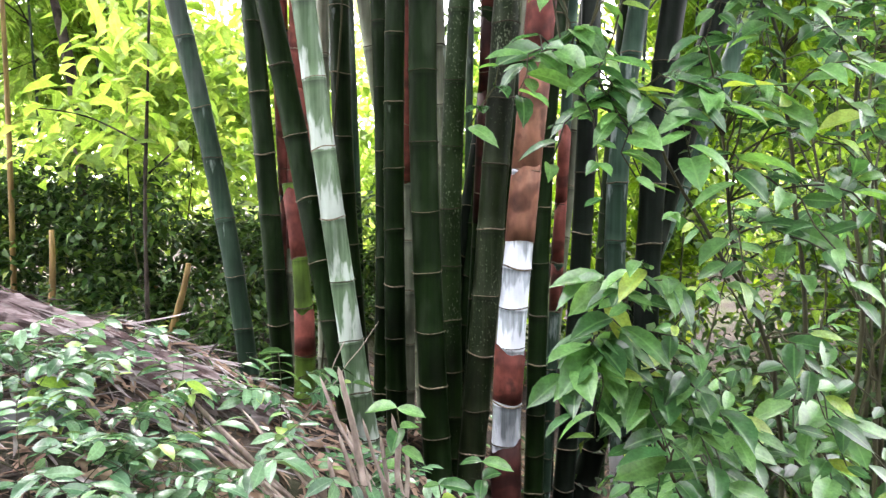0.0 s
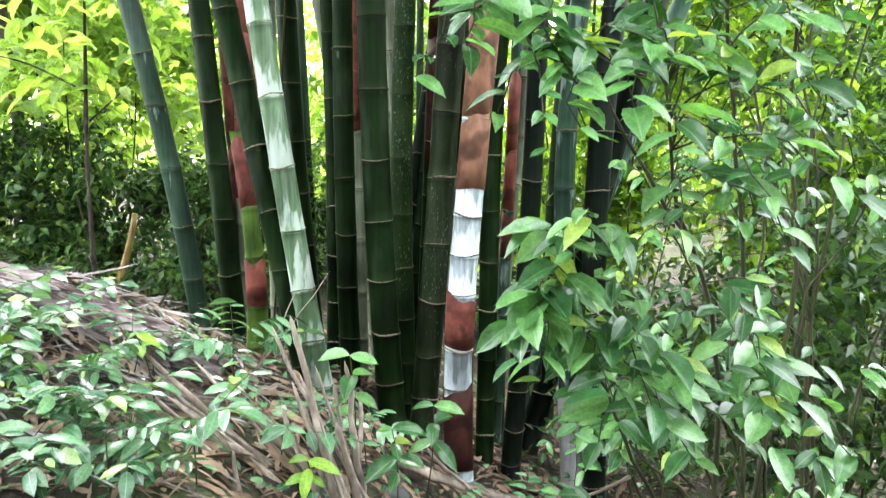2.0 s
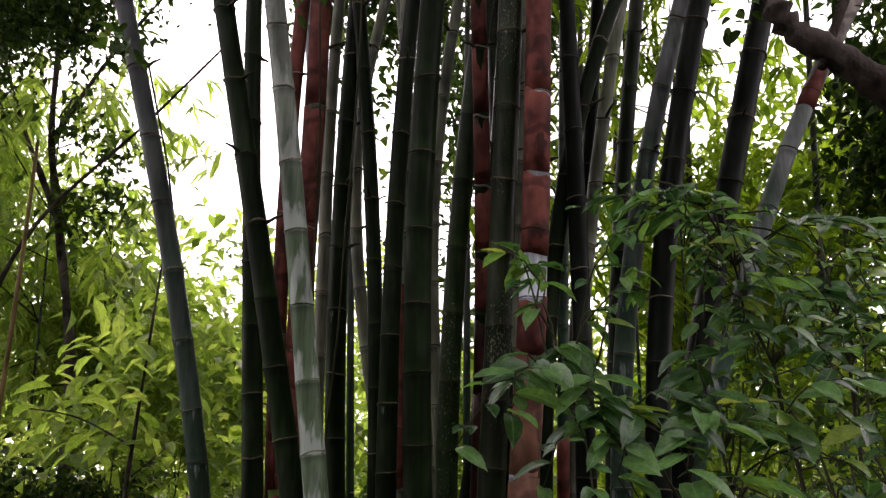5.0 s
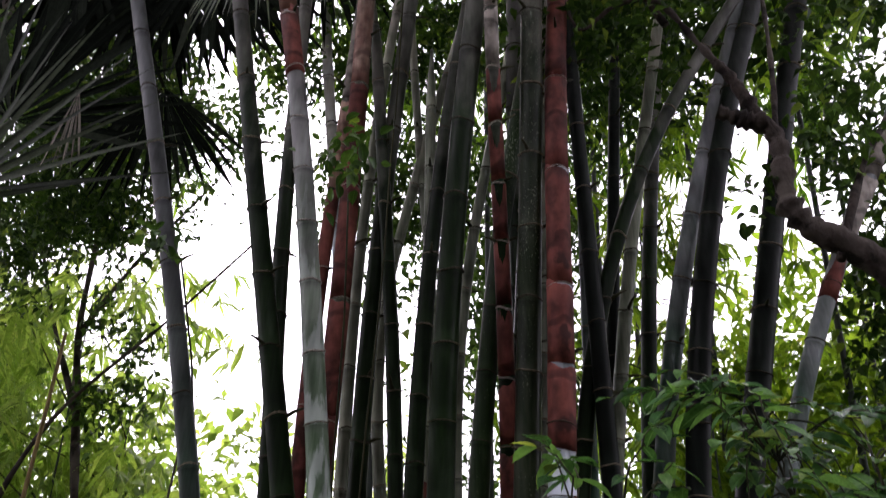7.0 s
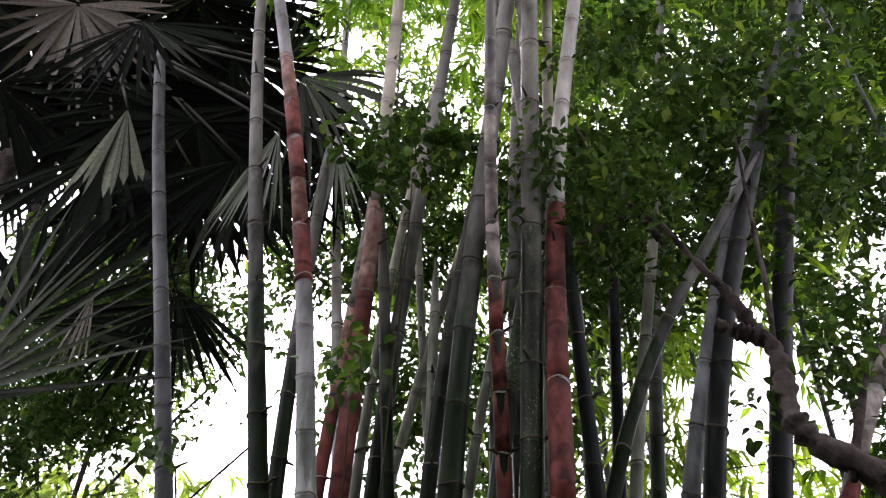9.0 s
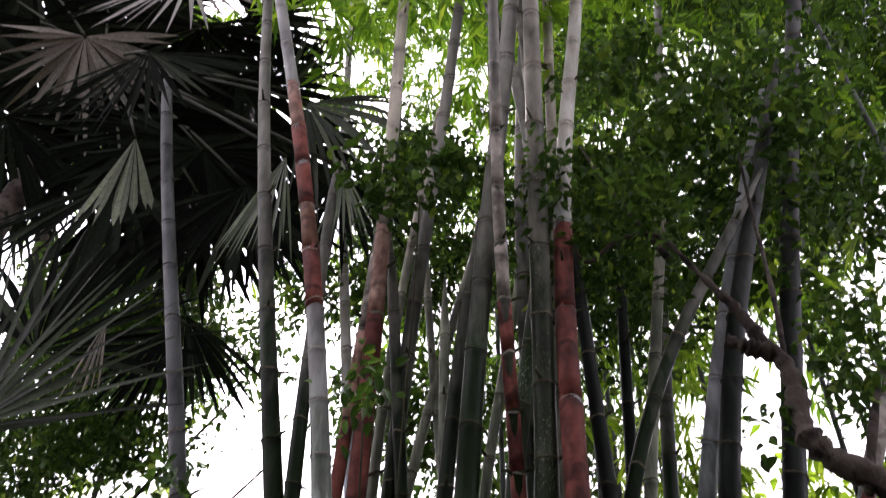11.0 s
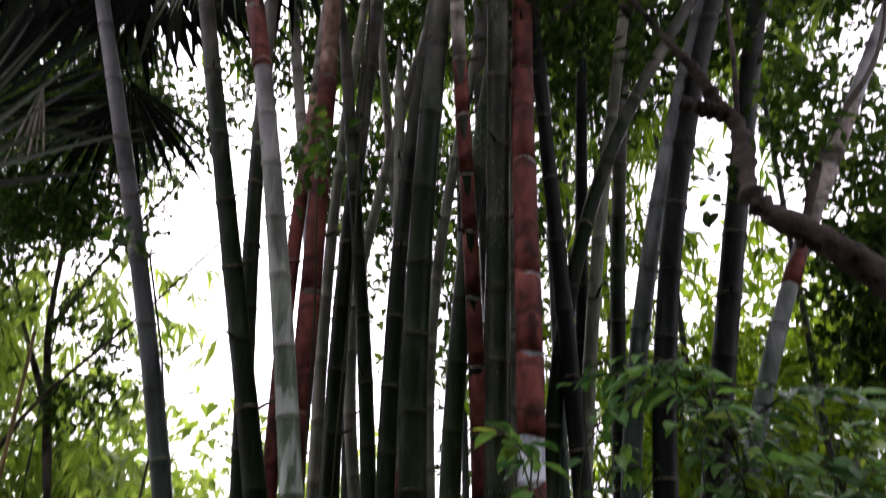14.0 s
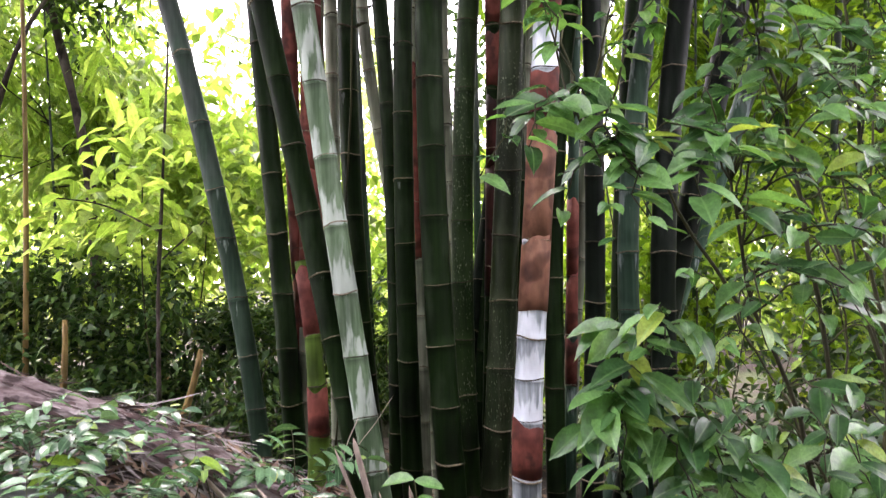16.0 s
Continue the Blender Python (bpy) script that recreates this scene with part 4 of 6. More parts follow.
tree("branching_tree", "crooked rough-barked tree limb with small dark green leaves", [
    ([on_ground(3.5, 2.7, 0.1), (3.05, 2.75, 1.0), (2.5, 2.9, 2.3), (2.05, 3.0, 2.99), (1.83, 3.0, 3.21), (1.69, 3.0, 3.33), (1.58, 3.0, 3.40), (1.505, 3.0, 3.51), (1.50, 3.0, 3.63), (1.52, 3.0, 3.78), (1.52, 3.0, 3.93), (1.46, 3.0, 4.05), (1.42, 3.0, 4.18), (1.37, 3.0, 4.32), (1.31, 3.0, 4.42)], 0.088, 0.022),
    ([(1.32, 3.0, 4.41), (1.24, 3.0, 4.57), (1.08, 3.0, 4.86), (0.85, 3.0, 4.84), (0.64, 3.0, 4.66), (0.56, 3.0, 5.02)], 0.020, 0.006),
    ([(1.49, 3.0, 4.01), (1.42, 3.0, 4.02), (1.35, 3.0, 4.05), (1.28, 3.01, 4.09)], 0.050, 0.034),
    ([(1.51, 3.0, 3.86), (1.62, 3.05, 4.4), (1.75, 3.15, 5.2), (1.95, 3.3, 6.4), (2.1, 3.5, 7.6)], 0.016, 0.006),
    ([(1.66, 3.0, 3.24), (2.0, 3.1, 3.9), (2.6, 3.3, 4.7), (3.1, 3.5, 5.8)], 0.022, 0.008),
    ([(1.10, 3.0, 4.69), (0.9, 3.1, 5.4), (0.8, 3.3, 6.2)], 0.02, 0.006),
], [
    dict(n=3200, centre=(1.55, 3.6, 6.3), radii=(1.2, 0.9, 1.35), clumps=120, tight=0.12, length=0.105, aspect=0.5),
    dict(n=1000, centre=(2.8, 3.7, 7.2), radii=(1.1, 0.9, 1.6), clumps=90, tight=0.14, length=0.11, aspect=0.5),
    dict(n=1500, centre=(0.75, 3.2, 5.2), radii=(0.5, 0.5, 0.5), clumps=26, tight=0.12, length=0.075, aspect=0.5),
    dict(n=900, centre=(1.35, 4.6, 5.9), radii=(0.6, 0.4, 0.75), clumps=34, tight=0.14, length=0.085, aspect=0.5),
    dict(n=1700, centre=(-0.45, 4.2, 6.9), radii=(0.6, 0.3, 0.8), clumps=36, tight=0.11, length=0.08, aspect=0.5),
    dict(n=3600, centre=(5.6, 4.6, 10.5), radii=(1.2, 0.8, 2.3), clumps=60, tight=0.2, length=0.10, aspect=0.45),
    dict(n=1500, centre=(2.1, 4.0, 9.0), radii=(1.3, 0.6, 1.1), clumps=44, tight=0.12, length=0.085, aspect=0.5),
    dict(n=3000, centre=(3.9, 4.5, 10.0), radii=(1.5, 0.7, 1.9), clumps=90, tight=0.16, length=0.09, aspect=0.5),
    dict(n=650, centre=(0.85, 4.5, 7.0), radii=(0.5, 0.3, 0.5), clumps=20, tight=0.11, length=0.08, aspect=0.5),
    dict(n=2000, centre=(0.3, 5.0, 6.7), radii=(1.2, 0.5, 0.5), clumps=40, tight=0.14, length=0.085, aspect=0.5),
    dict(n=500, centre=(1.0, 4.7, 5.6), radii=(0.45, 0.3, 0.6), clumps=26, tight=0.13, length=0.085, aspect=0.5),
    dict(n=3600, centre=(3.15, 4.6, 3.65), radii=(0.55, 0.3, 0.8), clumps=50, tight=0.12, length=0.10, aspect=0.5),
    dict(n=2600, centre=(4.0, 5.0, 4.6), radii=(0.9, 0.5, 1.1), clumps=60, tight=0.17, length=0.11, aspect=0.5),
    dict(n=1700, centre=(2.0, 4.3, 7.0), radii=(1.3, 0.5, 0.9), clumps=80, tight=0.15, length=0.11, aspect=0.5),
    dict(n=250, centre=(1.0, 4.3, 5.6), radii=(0.6, 0.4, 0.8), clumps=60, tight=0.13, length=0.10, aspect=0.5),
    dict(n=1500, centre=(0.95, 4.4, 6.8), radii=(0.5, 0.3, 0.6), clumps=40, tight=0.12, length=0.10, aspect=0.5),
    dict(n=1100, centre=(2.8, 4.3, 11.4), radii=(0.35, 0.3, 1.7), clumps=40, tight=0.13, length=0.11, aspect=0.5),
    dict(n=1200, centre=(3.0, 4.6, 5.15), radii=(0.5, 0.3, 0.75), clumps=44, tight=0.12, length=0.085, aspect=0.5),
    dict(n=1500, centre=(3.65, 4.5, 7.0), radii=(0.6, 0.4, 0.75), clumps=60, tight=0.13, length=0.09, aspect=0.5),
    dict(n=34, centre=(1.33, 3.0, 3.60), radii=(0.10, 0.05, 0.20), clumps=14, tight=0.03, length=0.065, aspect=0.5, fine=True),
    dict(n=110, centre=(1.88, 3.1, 4.0), radii=(0.32, 0.10, 0.28), clumps=30, tight=0.06, length=0.075, aspect=0.5, fine=True),
], "tree")
tree("slender_tree", "slender dark-trunked tree with small leaves against the sky", [
    ([on_ground(-2.75, 6.0, 0.1), (-2.80, 6.0, 1.4), (-2.87, 6.0, 2.41), (-3.12, 6.0, 3.56), (-3.31, 6.0, 4.6), (-3.4, 6.1, 6.8)], 0.055, 0.02),
    ([(-3.25, 6.0, 4.3), (-2.9, 6.0, 5.0), (-2.3, 6.0, 5.9)], 0.025, 0.008),
    ([(-3.12, 6.0, 3.56), (-3.7, 6.2, 4.6), (-4.2, 6.3, 5.8)], 0.03, 0.008),
    ([(-3.4, 5.5, 2.3), (-3.05, 5.5, 3.31), (-2.31, 5.5, 4.15), (-1.71, 5.5, 4.87)], 0.022, 0.008),
], [
    dict(n=5600, centre=(-4.1, 6.2, 6.1), radii=(1.25, 0.8, 1.3), clumps=100, tight=0.13, length=0.085, aspect=0.5),
    dict(n=1000, centre=(-2.55, 6.0, 6.5), radii=(0.8, 0.7, 0.6), clumps=40, tight=0.14, length=0.10, aspect=0.5),
    dict(n=8800, centre=(-2.95, 4.7, 5.1), radii=(0.95, 0.4, 1.1), clumps=150, tight=0.11, length=0.07, aspect=0.5),
    dict(n=4600, centre=(-3.1, 4.9, 6.4), radii=(0.95, 0.4, 0.6), clumps=60, tight=0.11, length=0.075, aspect=0.5),
    dict(n=1500, centre=(-0.5, 5.3, 5.3), radii=(0.7, 0.3, 0.7), clumps=44, tight=0.12, length=0.09, aspect=0.5),
    dict(n=2600, centre=(-0.85, 4.7, 6.2), radii=(1.0, 0.35, 0.45), clumps=56, tight=0.11, length=0.075, aspect=0.5),
    dict(n=500, centre=(-2.85, 6.0, 4.0), radii=(0.35, 0.5, 0.7), clumps=22, tight=0.10, length=0.09, aspect=0.5),
], "tree")
tree("sapling", "thin upright sapling with broad light green leaves", [
    ([on_ground(-1.63, 4.2), (-1.63, 4.2, 1.26), (-1.60, 4.2, 1.87), (-1.55, 4.2, 2.75)], 0.014, 0.006),
    ([(-1.61, 4.2, 1.7), (-1.9, 4.15, 1.85), (-2.2, 4.1, 1.9)], 0.006, 0.003),
    ([(-1.6, 4.2, 1.55), (-1.35, 4.15, 1.75)], 0.006, 0.003),
], [dict(n=110, centre=(-1.75, 4.2, 1.95), radii=(0.5, 0.3, 0.38), clumps=22, tight=0.06, length=0.14, aspect=0.42, fine=True)], "hedge", cat="sapling")
tree("background_tree", "tall leafy tree with dark green foliage behind the clump", [
    ([on_ground(0.7, 8.6), (0.75, 8.6, 2.5), (0.6, 8.7, 6.5)], 0.10, 0.03)],
    [dict(n=2600, centre=(0.8, 8.3, 5.6), radii=(1.0, 1.0, 3.0), clumps=80, tight=0.22, length=0.15, aspect=0.5),
     dict(n=2700, centre=(0.1, 7.2, 6.2), radii=(1.8, 0.6, 1.5), clumps=110, tight=0.20, length=0.13, aspect=0.5),
     dict(n=600, centre=(0.3, 7.2, 3.9), radii=(1.5, 0.6, 1.2), clumps=70, tight=0.18, length=0.12, aspect=0.5)], "tree")
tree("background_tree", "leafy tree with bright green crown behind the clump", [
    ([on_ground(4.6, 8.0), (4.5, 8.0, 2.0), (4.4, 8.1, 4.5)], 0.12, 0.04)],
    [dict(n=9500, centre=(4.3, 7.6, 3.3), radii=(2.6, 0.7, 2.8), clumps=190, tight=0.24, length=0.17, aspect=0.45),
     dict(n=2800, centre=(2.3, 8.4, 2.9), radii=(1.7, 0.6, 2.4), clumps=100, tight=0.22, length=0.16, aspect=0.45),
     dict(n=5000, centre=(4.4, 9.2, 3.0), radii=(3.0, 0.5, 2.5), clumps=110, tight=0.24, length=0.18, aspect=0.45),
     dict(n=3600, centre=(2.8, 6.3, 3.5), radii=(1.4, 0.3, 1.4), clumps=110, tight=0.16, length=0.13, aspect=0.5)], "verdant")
tree("background_tree", "tall dark tree with dense crown beyond the path", [
    ([on_ground(6.0, 5.0), (5.9, 5.0, 3.0), (5.8, 5.2, 8.0)], 0.16, 0.05)],
    [dict(n=1500, centre=(4.6, 5.4, 7.2), radii=(1.7, 1.4, 3.2), clumps=110, tight=0.24, length=0.15, aspect=0.45)], "tree")


def bank_of_leaves(name, label, material, clouds):
    """Leafy growth that nobody could count, with its stems."""
    me_v, me_f, rb, n0, tubes = [], [], [], 0, []
    for n, centre, radii, clumps, tight, length, aspect in clouds:
        p, which = cloud_points(n, centre, radii, clumps, tight, RNG, 0.1)
        floor = gz(p[:, 0], p[:, 1])
        p[:, 2] = np.maximum(p[:, 2], floor + 0.03)
        d = random_dirs(n, 0.5)
        d[:, 2] -= 0.2
        le = length * RNG.uniform(0.6, 1.35, n)
        v, f, r = leaf_arrays(p, d, RNG.normal(0, 0.35, (n, 3)) + [0, 0, 1], le, le * aspect, droop=0.3, fine=False)
        me_v.append(v), me_f.append(f + n0), rb.append(r)
        n0 += len(v)
        for _ in range(clumps // 16):
            x, y = centre[0] + RNG.normal(0, 0.5) * radii[0], centre[1] + RNG.normal(0, 0.5) * radii[1]
            g = on_ground(x, y)
            tubes.append(tube_arrays(bent(g, (x + RNG.normal(0, 0.3), y + RNG.normal(0, 0.2), centre[2] + radii[2] * RNG.uniform(-0.3, 0.5)), RNG.normal(0, 0.08, 3), 7), np.linspace(0.010, 0.003, 7), 5))
    root = new(name)
    tagged(root, label, "undergrowth", kind="stuff")
    part("leaves", mesh_of("leaves", np.vstack(me_v), [np.vstack(me_f)], MAT[material], True, [("rib", np.concatenate(rb))]), root)
    part("stems", join_tubes("stems", tubes, MAT["twig"]), root)
    return root


bank_of_leaves("thicket", "yellow-green thicket behind the bamboo, sunlit tint in its leaf colour", "hedge", [
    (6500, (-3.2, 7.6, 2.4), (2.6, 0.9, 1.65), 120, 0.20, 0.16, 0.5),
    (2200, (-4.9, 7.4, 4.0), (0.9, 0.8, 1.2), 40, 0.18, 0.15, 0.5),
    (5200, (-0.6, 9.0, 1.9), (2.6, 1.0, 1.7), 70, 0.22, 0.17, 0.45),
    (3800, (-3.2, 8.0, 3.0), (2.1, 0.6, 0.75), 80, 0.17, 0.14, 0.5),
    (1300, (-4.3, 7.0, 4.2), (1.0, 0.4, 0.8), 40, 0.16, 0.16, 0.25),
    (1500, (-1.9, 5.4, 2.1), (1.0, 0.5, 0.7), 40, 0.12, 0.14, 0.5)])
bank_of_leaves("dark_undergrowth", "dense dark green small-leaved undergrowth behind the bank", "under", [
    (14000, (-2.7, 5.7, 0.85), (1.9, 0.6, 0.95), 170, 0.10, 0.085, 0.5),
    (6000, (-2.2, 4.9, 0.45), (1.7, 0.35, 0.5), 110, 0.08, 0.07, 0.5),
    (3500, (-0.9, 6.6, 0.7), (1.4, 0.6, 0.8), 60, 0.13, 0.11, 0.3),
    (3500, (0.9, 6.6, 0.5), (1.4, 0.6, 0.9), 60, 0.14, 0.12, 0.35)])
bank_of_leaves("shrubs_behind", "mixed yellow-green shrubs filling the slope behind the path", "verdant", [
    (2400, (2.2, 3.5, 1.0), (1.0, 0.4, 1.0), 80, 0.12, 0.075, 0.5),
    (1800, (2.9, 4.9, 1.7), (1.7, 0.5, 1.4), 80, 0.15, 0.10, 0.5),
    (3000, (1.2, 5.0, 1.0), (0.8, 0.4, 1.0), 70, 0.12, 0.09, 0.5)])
bank_of_leaves("dark_shrubs", "dark green shrubs low on the slope, shade put into their colour", "shrub_shaded", [
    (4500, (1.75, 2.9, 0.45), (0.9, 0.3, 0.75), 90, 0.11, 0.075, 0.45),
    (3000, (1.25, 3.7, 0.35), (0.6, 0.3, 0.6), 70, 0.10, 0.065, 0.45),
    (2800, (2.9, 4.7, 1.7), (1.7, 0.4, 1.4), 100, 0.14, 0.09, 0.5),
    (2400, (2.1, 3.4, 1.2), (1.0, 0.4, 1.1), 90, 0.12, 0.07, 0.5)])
# leafy wall out of view, added to keep sky light off the culm fronts
back = []
for i in range(9):
    x = -8 + 2 * i
    back.append((1700, (x, -4.2 - 0.8 * (i % 2), 4.2), (1.8, 1.0, 4.6), 70, 0.4, 0.40, 0.6))
back += [(1500, (-7.5, -0.5, 3.0), (1.2, 2.2, 3.2), 50, 0.4, 0.34, 0.55), (1500, (7.0, 0.0, 3.0), (1.2, 2.2, 3.2), 50, 0.4, 0.34, 0.55)]
bank_of_leaves("woods_across", "unseen dark green woods added across the path to block sky light", "tree", back)
# canopy above and behind the eye, never in view, added to cut top light
tree("overhanging_tree", "unseen broad tree added over the path to shade it", [
    ([on_ground(-2.5, -4.5), (-2.4, -4.5, 4.0), (-2.0, -4.0, 8.0), (-1.2, -2.8, 11.0)], 0.25, 0.10),
    ([(-2.0, -4.0, 8.0), (-4.0, -2.5, 10.5), (-5.5, -1.0, 12.0)], 0.11, 0.04),
    ([(-1.2, -2.8, 11.0), (1.5, -2.0, 12.2), (4.5, -1.0, 12.6)], 0.10, 0.03)],
    [dict(n=6500, centre=(0.0, -3.6, 12.6), radii=(8.5, 2.6, 1.5), clumps=200, tight=0.5, length=0.42, aspect=0.5)], "tree")
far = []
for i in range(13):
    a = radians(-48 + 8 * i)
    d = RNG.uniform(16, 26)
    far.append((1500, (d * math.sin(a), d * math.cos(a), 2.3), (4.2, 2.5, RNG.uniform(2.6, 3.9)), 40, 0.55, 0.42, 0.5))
bank_of_leaves("far_woods", "bright green woods in the distance, haze tinted into the leaves", "far_leaf", far)


def far_bamboo(x, y, lean, top, r, seed, branches, low=0.55, skin="bamboo"):
    """A leafy culm of the growth behind, its crown lit from above."""
    rng = np.random.default_rng(seed)
    base = np.array(on_ground(x, y, 0.05))

    def at(z):
        h = np.asarray(z, float)
        return np.stack([x + lean[0] * h + 0.010 * lean[0] * h * h, y + lean[1] * h, h], -1)
    zz = np.linspace(base[2], top, 30)
    v, q, tr = tube_arrays(at(zz) - base, np.linspace(r, r * 0.3, 30), 10)
    ob = new("bamboo_culm", mesh_of("bamboo_culm", v, [q, tr], MAT["greygreen"], True, [("along", np.append(np.repeat(np.tile([0.2, 0.6, 0.9], 10), 10), [0, 1])), ("height", np.append(np.repeat(zz, 10), [0, top]))]))
    ob.location = base
    tagged(ob, "grey-green leafy bamboo culm behind the main clump", "bamboo", "bamboo behind")
    leafy_crown(ob, at, base, top, branches, rng, low, skin)


for i, (x, y, lx, top) in enumerate(((-0.7, 6.6, -0.02, 14.5), (0.2, 6.8, 0.01, 15.0), (1.1, 6.5, 0.03, 14.0), (2.0, 6.4, 0.03, 13.5), (2.9, 6.2, 0.05, 14.0), (-4.2, 7.2, -0.05, 15.0), (0.7, 7.6, 0.02, 16.5), (3.5, 7.0, 0.06, 15.0), (3.3, 4.4, 0.03, 16.0), (4.6, 5.0, 0.02, 15.0), (5.8, 3.9, 0.02, 16.0), (5.2, 4.8, 0.05, 17.0), (4.3, 5.6, 0.03, 18.0), (1.6, 7.4, 0.03, 16.0))):
    far_bamboo(x, y, (lx, -0.06), top, 0.035, 300 + i, 16)

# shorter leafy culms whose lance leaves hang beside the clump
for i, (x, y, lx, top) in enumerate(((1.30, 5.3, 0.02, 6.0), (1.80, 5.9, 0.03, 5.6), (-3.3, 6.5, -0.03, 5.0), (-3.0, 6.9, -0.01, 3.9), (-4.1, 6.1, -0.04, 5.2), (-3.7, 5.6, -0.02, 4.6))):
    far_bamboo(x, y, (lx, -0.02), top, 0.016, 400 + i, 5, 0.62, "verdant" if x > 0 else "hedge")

# old yellow bamboo stems in the thicket
for (a, b, r) in (((-3.0, 5.3, 0.4), (-2.99, 5.3, 3.95), 0.022), ((-0.92, 4.4, 0.3), (-0.86, 4.4, 0.85), 0.04), ((-1.85, 4.75, 0.3), (-1.58, 4.75, 1.0), 0.032), ((-2.6, 4.9, 0.4), (-2.5, 4.9, 1.2), 0.03), ((-2.5, 6.6, 0.3), (-2.55, 6.6, 1.4), 0.03)):
    g = np.array(on_ground(a[0], a[1], 0.05))
    st = new("old_bamboo_stem", tube("old_bamboo_stem", bent((0, 0, 0), np.array(b) - g, (0.03, 0, 0), 8), np.linspace(r, r * 0.55, 8), MAT["yellow_culm"], 10))
    st.location = g
    tagged(st, "old yellow bamboo stem leaning in the thicket", "bamboo", "old stems")


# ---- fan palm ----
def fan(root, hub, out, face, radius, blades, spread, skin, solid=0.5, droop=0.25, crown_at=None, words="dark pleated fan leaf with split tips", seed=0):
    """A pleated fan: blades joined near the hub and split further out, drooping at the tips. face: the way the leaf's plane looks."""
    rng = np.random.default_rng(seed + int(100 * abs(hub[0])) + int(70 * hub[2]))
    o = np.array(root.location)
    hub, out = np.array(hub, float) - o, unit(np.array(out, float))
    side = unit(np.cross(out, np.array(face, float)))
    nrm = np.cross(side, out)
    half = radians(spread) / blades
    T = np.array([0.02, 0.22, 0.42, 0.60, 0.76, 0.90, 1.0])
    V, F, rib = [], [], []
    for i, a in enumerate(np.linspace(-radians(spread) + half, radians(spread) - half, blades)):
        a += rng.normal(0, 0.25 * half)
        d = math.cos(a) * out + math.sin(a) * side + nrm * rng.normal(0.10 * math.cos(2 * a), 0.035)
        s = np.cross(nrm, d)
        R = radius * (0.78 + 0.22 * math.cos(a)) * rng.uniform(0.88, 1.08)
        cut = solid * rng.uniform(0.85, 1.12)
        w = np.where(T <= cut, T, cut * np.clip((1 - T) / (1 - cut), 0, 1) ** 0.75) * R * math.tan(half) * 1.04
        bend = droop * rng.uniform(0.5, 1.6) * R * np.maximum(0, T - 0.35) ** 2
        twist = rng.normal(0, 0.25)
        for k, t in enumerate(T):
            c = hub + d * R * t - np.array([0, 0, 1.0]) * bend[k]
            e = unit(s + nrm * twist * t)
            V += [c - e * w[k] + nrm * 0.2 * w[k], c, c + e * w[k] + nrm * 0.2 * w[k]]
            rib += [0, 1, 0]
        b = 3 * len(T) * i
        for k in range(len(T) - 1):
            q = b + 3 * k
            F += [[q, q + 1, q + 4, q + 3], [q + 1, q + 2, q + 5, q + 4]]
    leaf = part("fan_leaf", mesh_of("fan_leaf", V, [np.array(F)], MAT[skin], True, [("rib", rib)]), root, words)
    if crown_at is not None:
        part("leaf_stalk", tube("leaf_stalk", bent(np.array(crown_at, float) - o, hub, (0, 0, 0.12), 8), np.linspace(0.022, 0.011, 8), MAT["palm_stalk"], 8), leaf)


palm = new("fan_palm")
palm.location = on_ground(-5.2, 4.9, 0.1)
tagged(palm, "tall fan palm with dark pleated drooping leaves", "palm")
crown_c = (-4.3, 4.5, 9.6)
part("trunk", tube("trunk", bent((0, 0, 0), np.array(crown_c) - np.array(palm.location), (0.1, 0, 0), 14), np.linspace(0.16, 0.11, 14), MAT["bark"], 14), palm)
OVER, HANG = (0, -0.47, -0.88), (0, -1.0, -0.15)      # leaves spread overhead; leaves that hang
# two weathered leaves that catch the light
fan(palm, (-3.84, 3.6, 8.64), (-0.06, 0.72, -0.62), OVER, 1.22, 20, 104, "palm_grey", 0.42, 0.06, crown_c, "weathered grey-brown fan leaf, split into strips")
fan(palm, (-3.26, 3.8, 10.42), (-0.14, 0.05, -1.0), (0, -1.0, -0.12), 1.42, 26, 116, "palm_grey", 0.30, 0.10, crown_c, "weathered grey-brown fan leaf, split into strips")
# the heart of the crown, its shade put into the near-black leaf colour
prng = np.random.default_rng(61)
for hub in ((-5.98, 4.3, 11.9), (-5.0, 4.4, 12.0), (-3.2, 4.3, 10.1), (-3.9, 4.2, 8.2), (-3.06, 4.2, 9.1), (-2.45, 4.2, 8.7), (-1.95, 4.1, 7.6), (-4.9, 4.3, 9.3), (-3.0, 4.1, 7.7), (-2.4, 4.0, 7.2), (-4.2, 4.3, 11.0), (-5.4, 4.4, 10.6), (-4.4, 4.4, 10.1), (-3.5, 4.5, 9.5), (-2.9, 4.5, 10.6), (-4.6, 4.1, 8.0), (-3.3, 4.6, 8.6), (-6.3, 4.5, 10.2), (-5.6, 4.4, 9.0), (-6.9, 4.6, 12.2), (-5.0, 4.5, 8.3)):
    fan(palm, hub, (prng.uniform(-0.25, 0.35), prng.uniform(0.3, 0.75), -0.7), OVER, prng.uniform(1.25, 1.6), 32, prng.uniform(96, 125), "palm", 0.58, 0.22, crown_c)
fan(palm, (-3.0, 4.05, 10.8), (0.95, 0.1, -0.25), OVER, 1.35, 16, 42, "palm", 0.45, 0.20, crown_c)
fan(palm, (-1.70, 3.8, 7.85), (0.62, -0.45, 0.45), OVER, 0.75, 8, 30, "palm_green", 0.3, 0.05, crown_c)
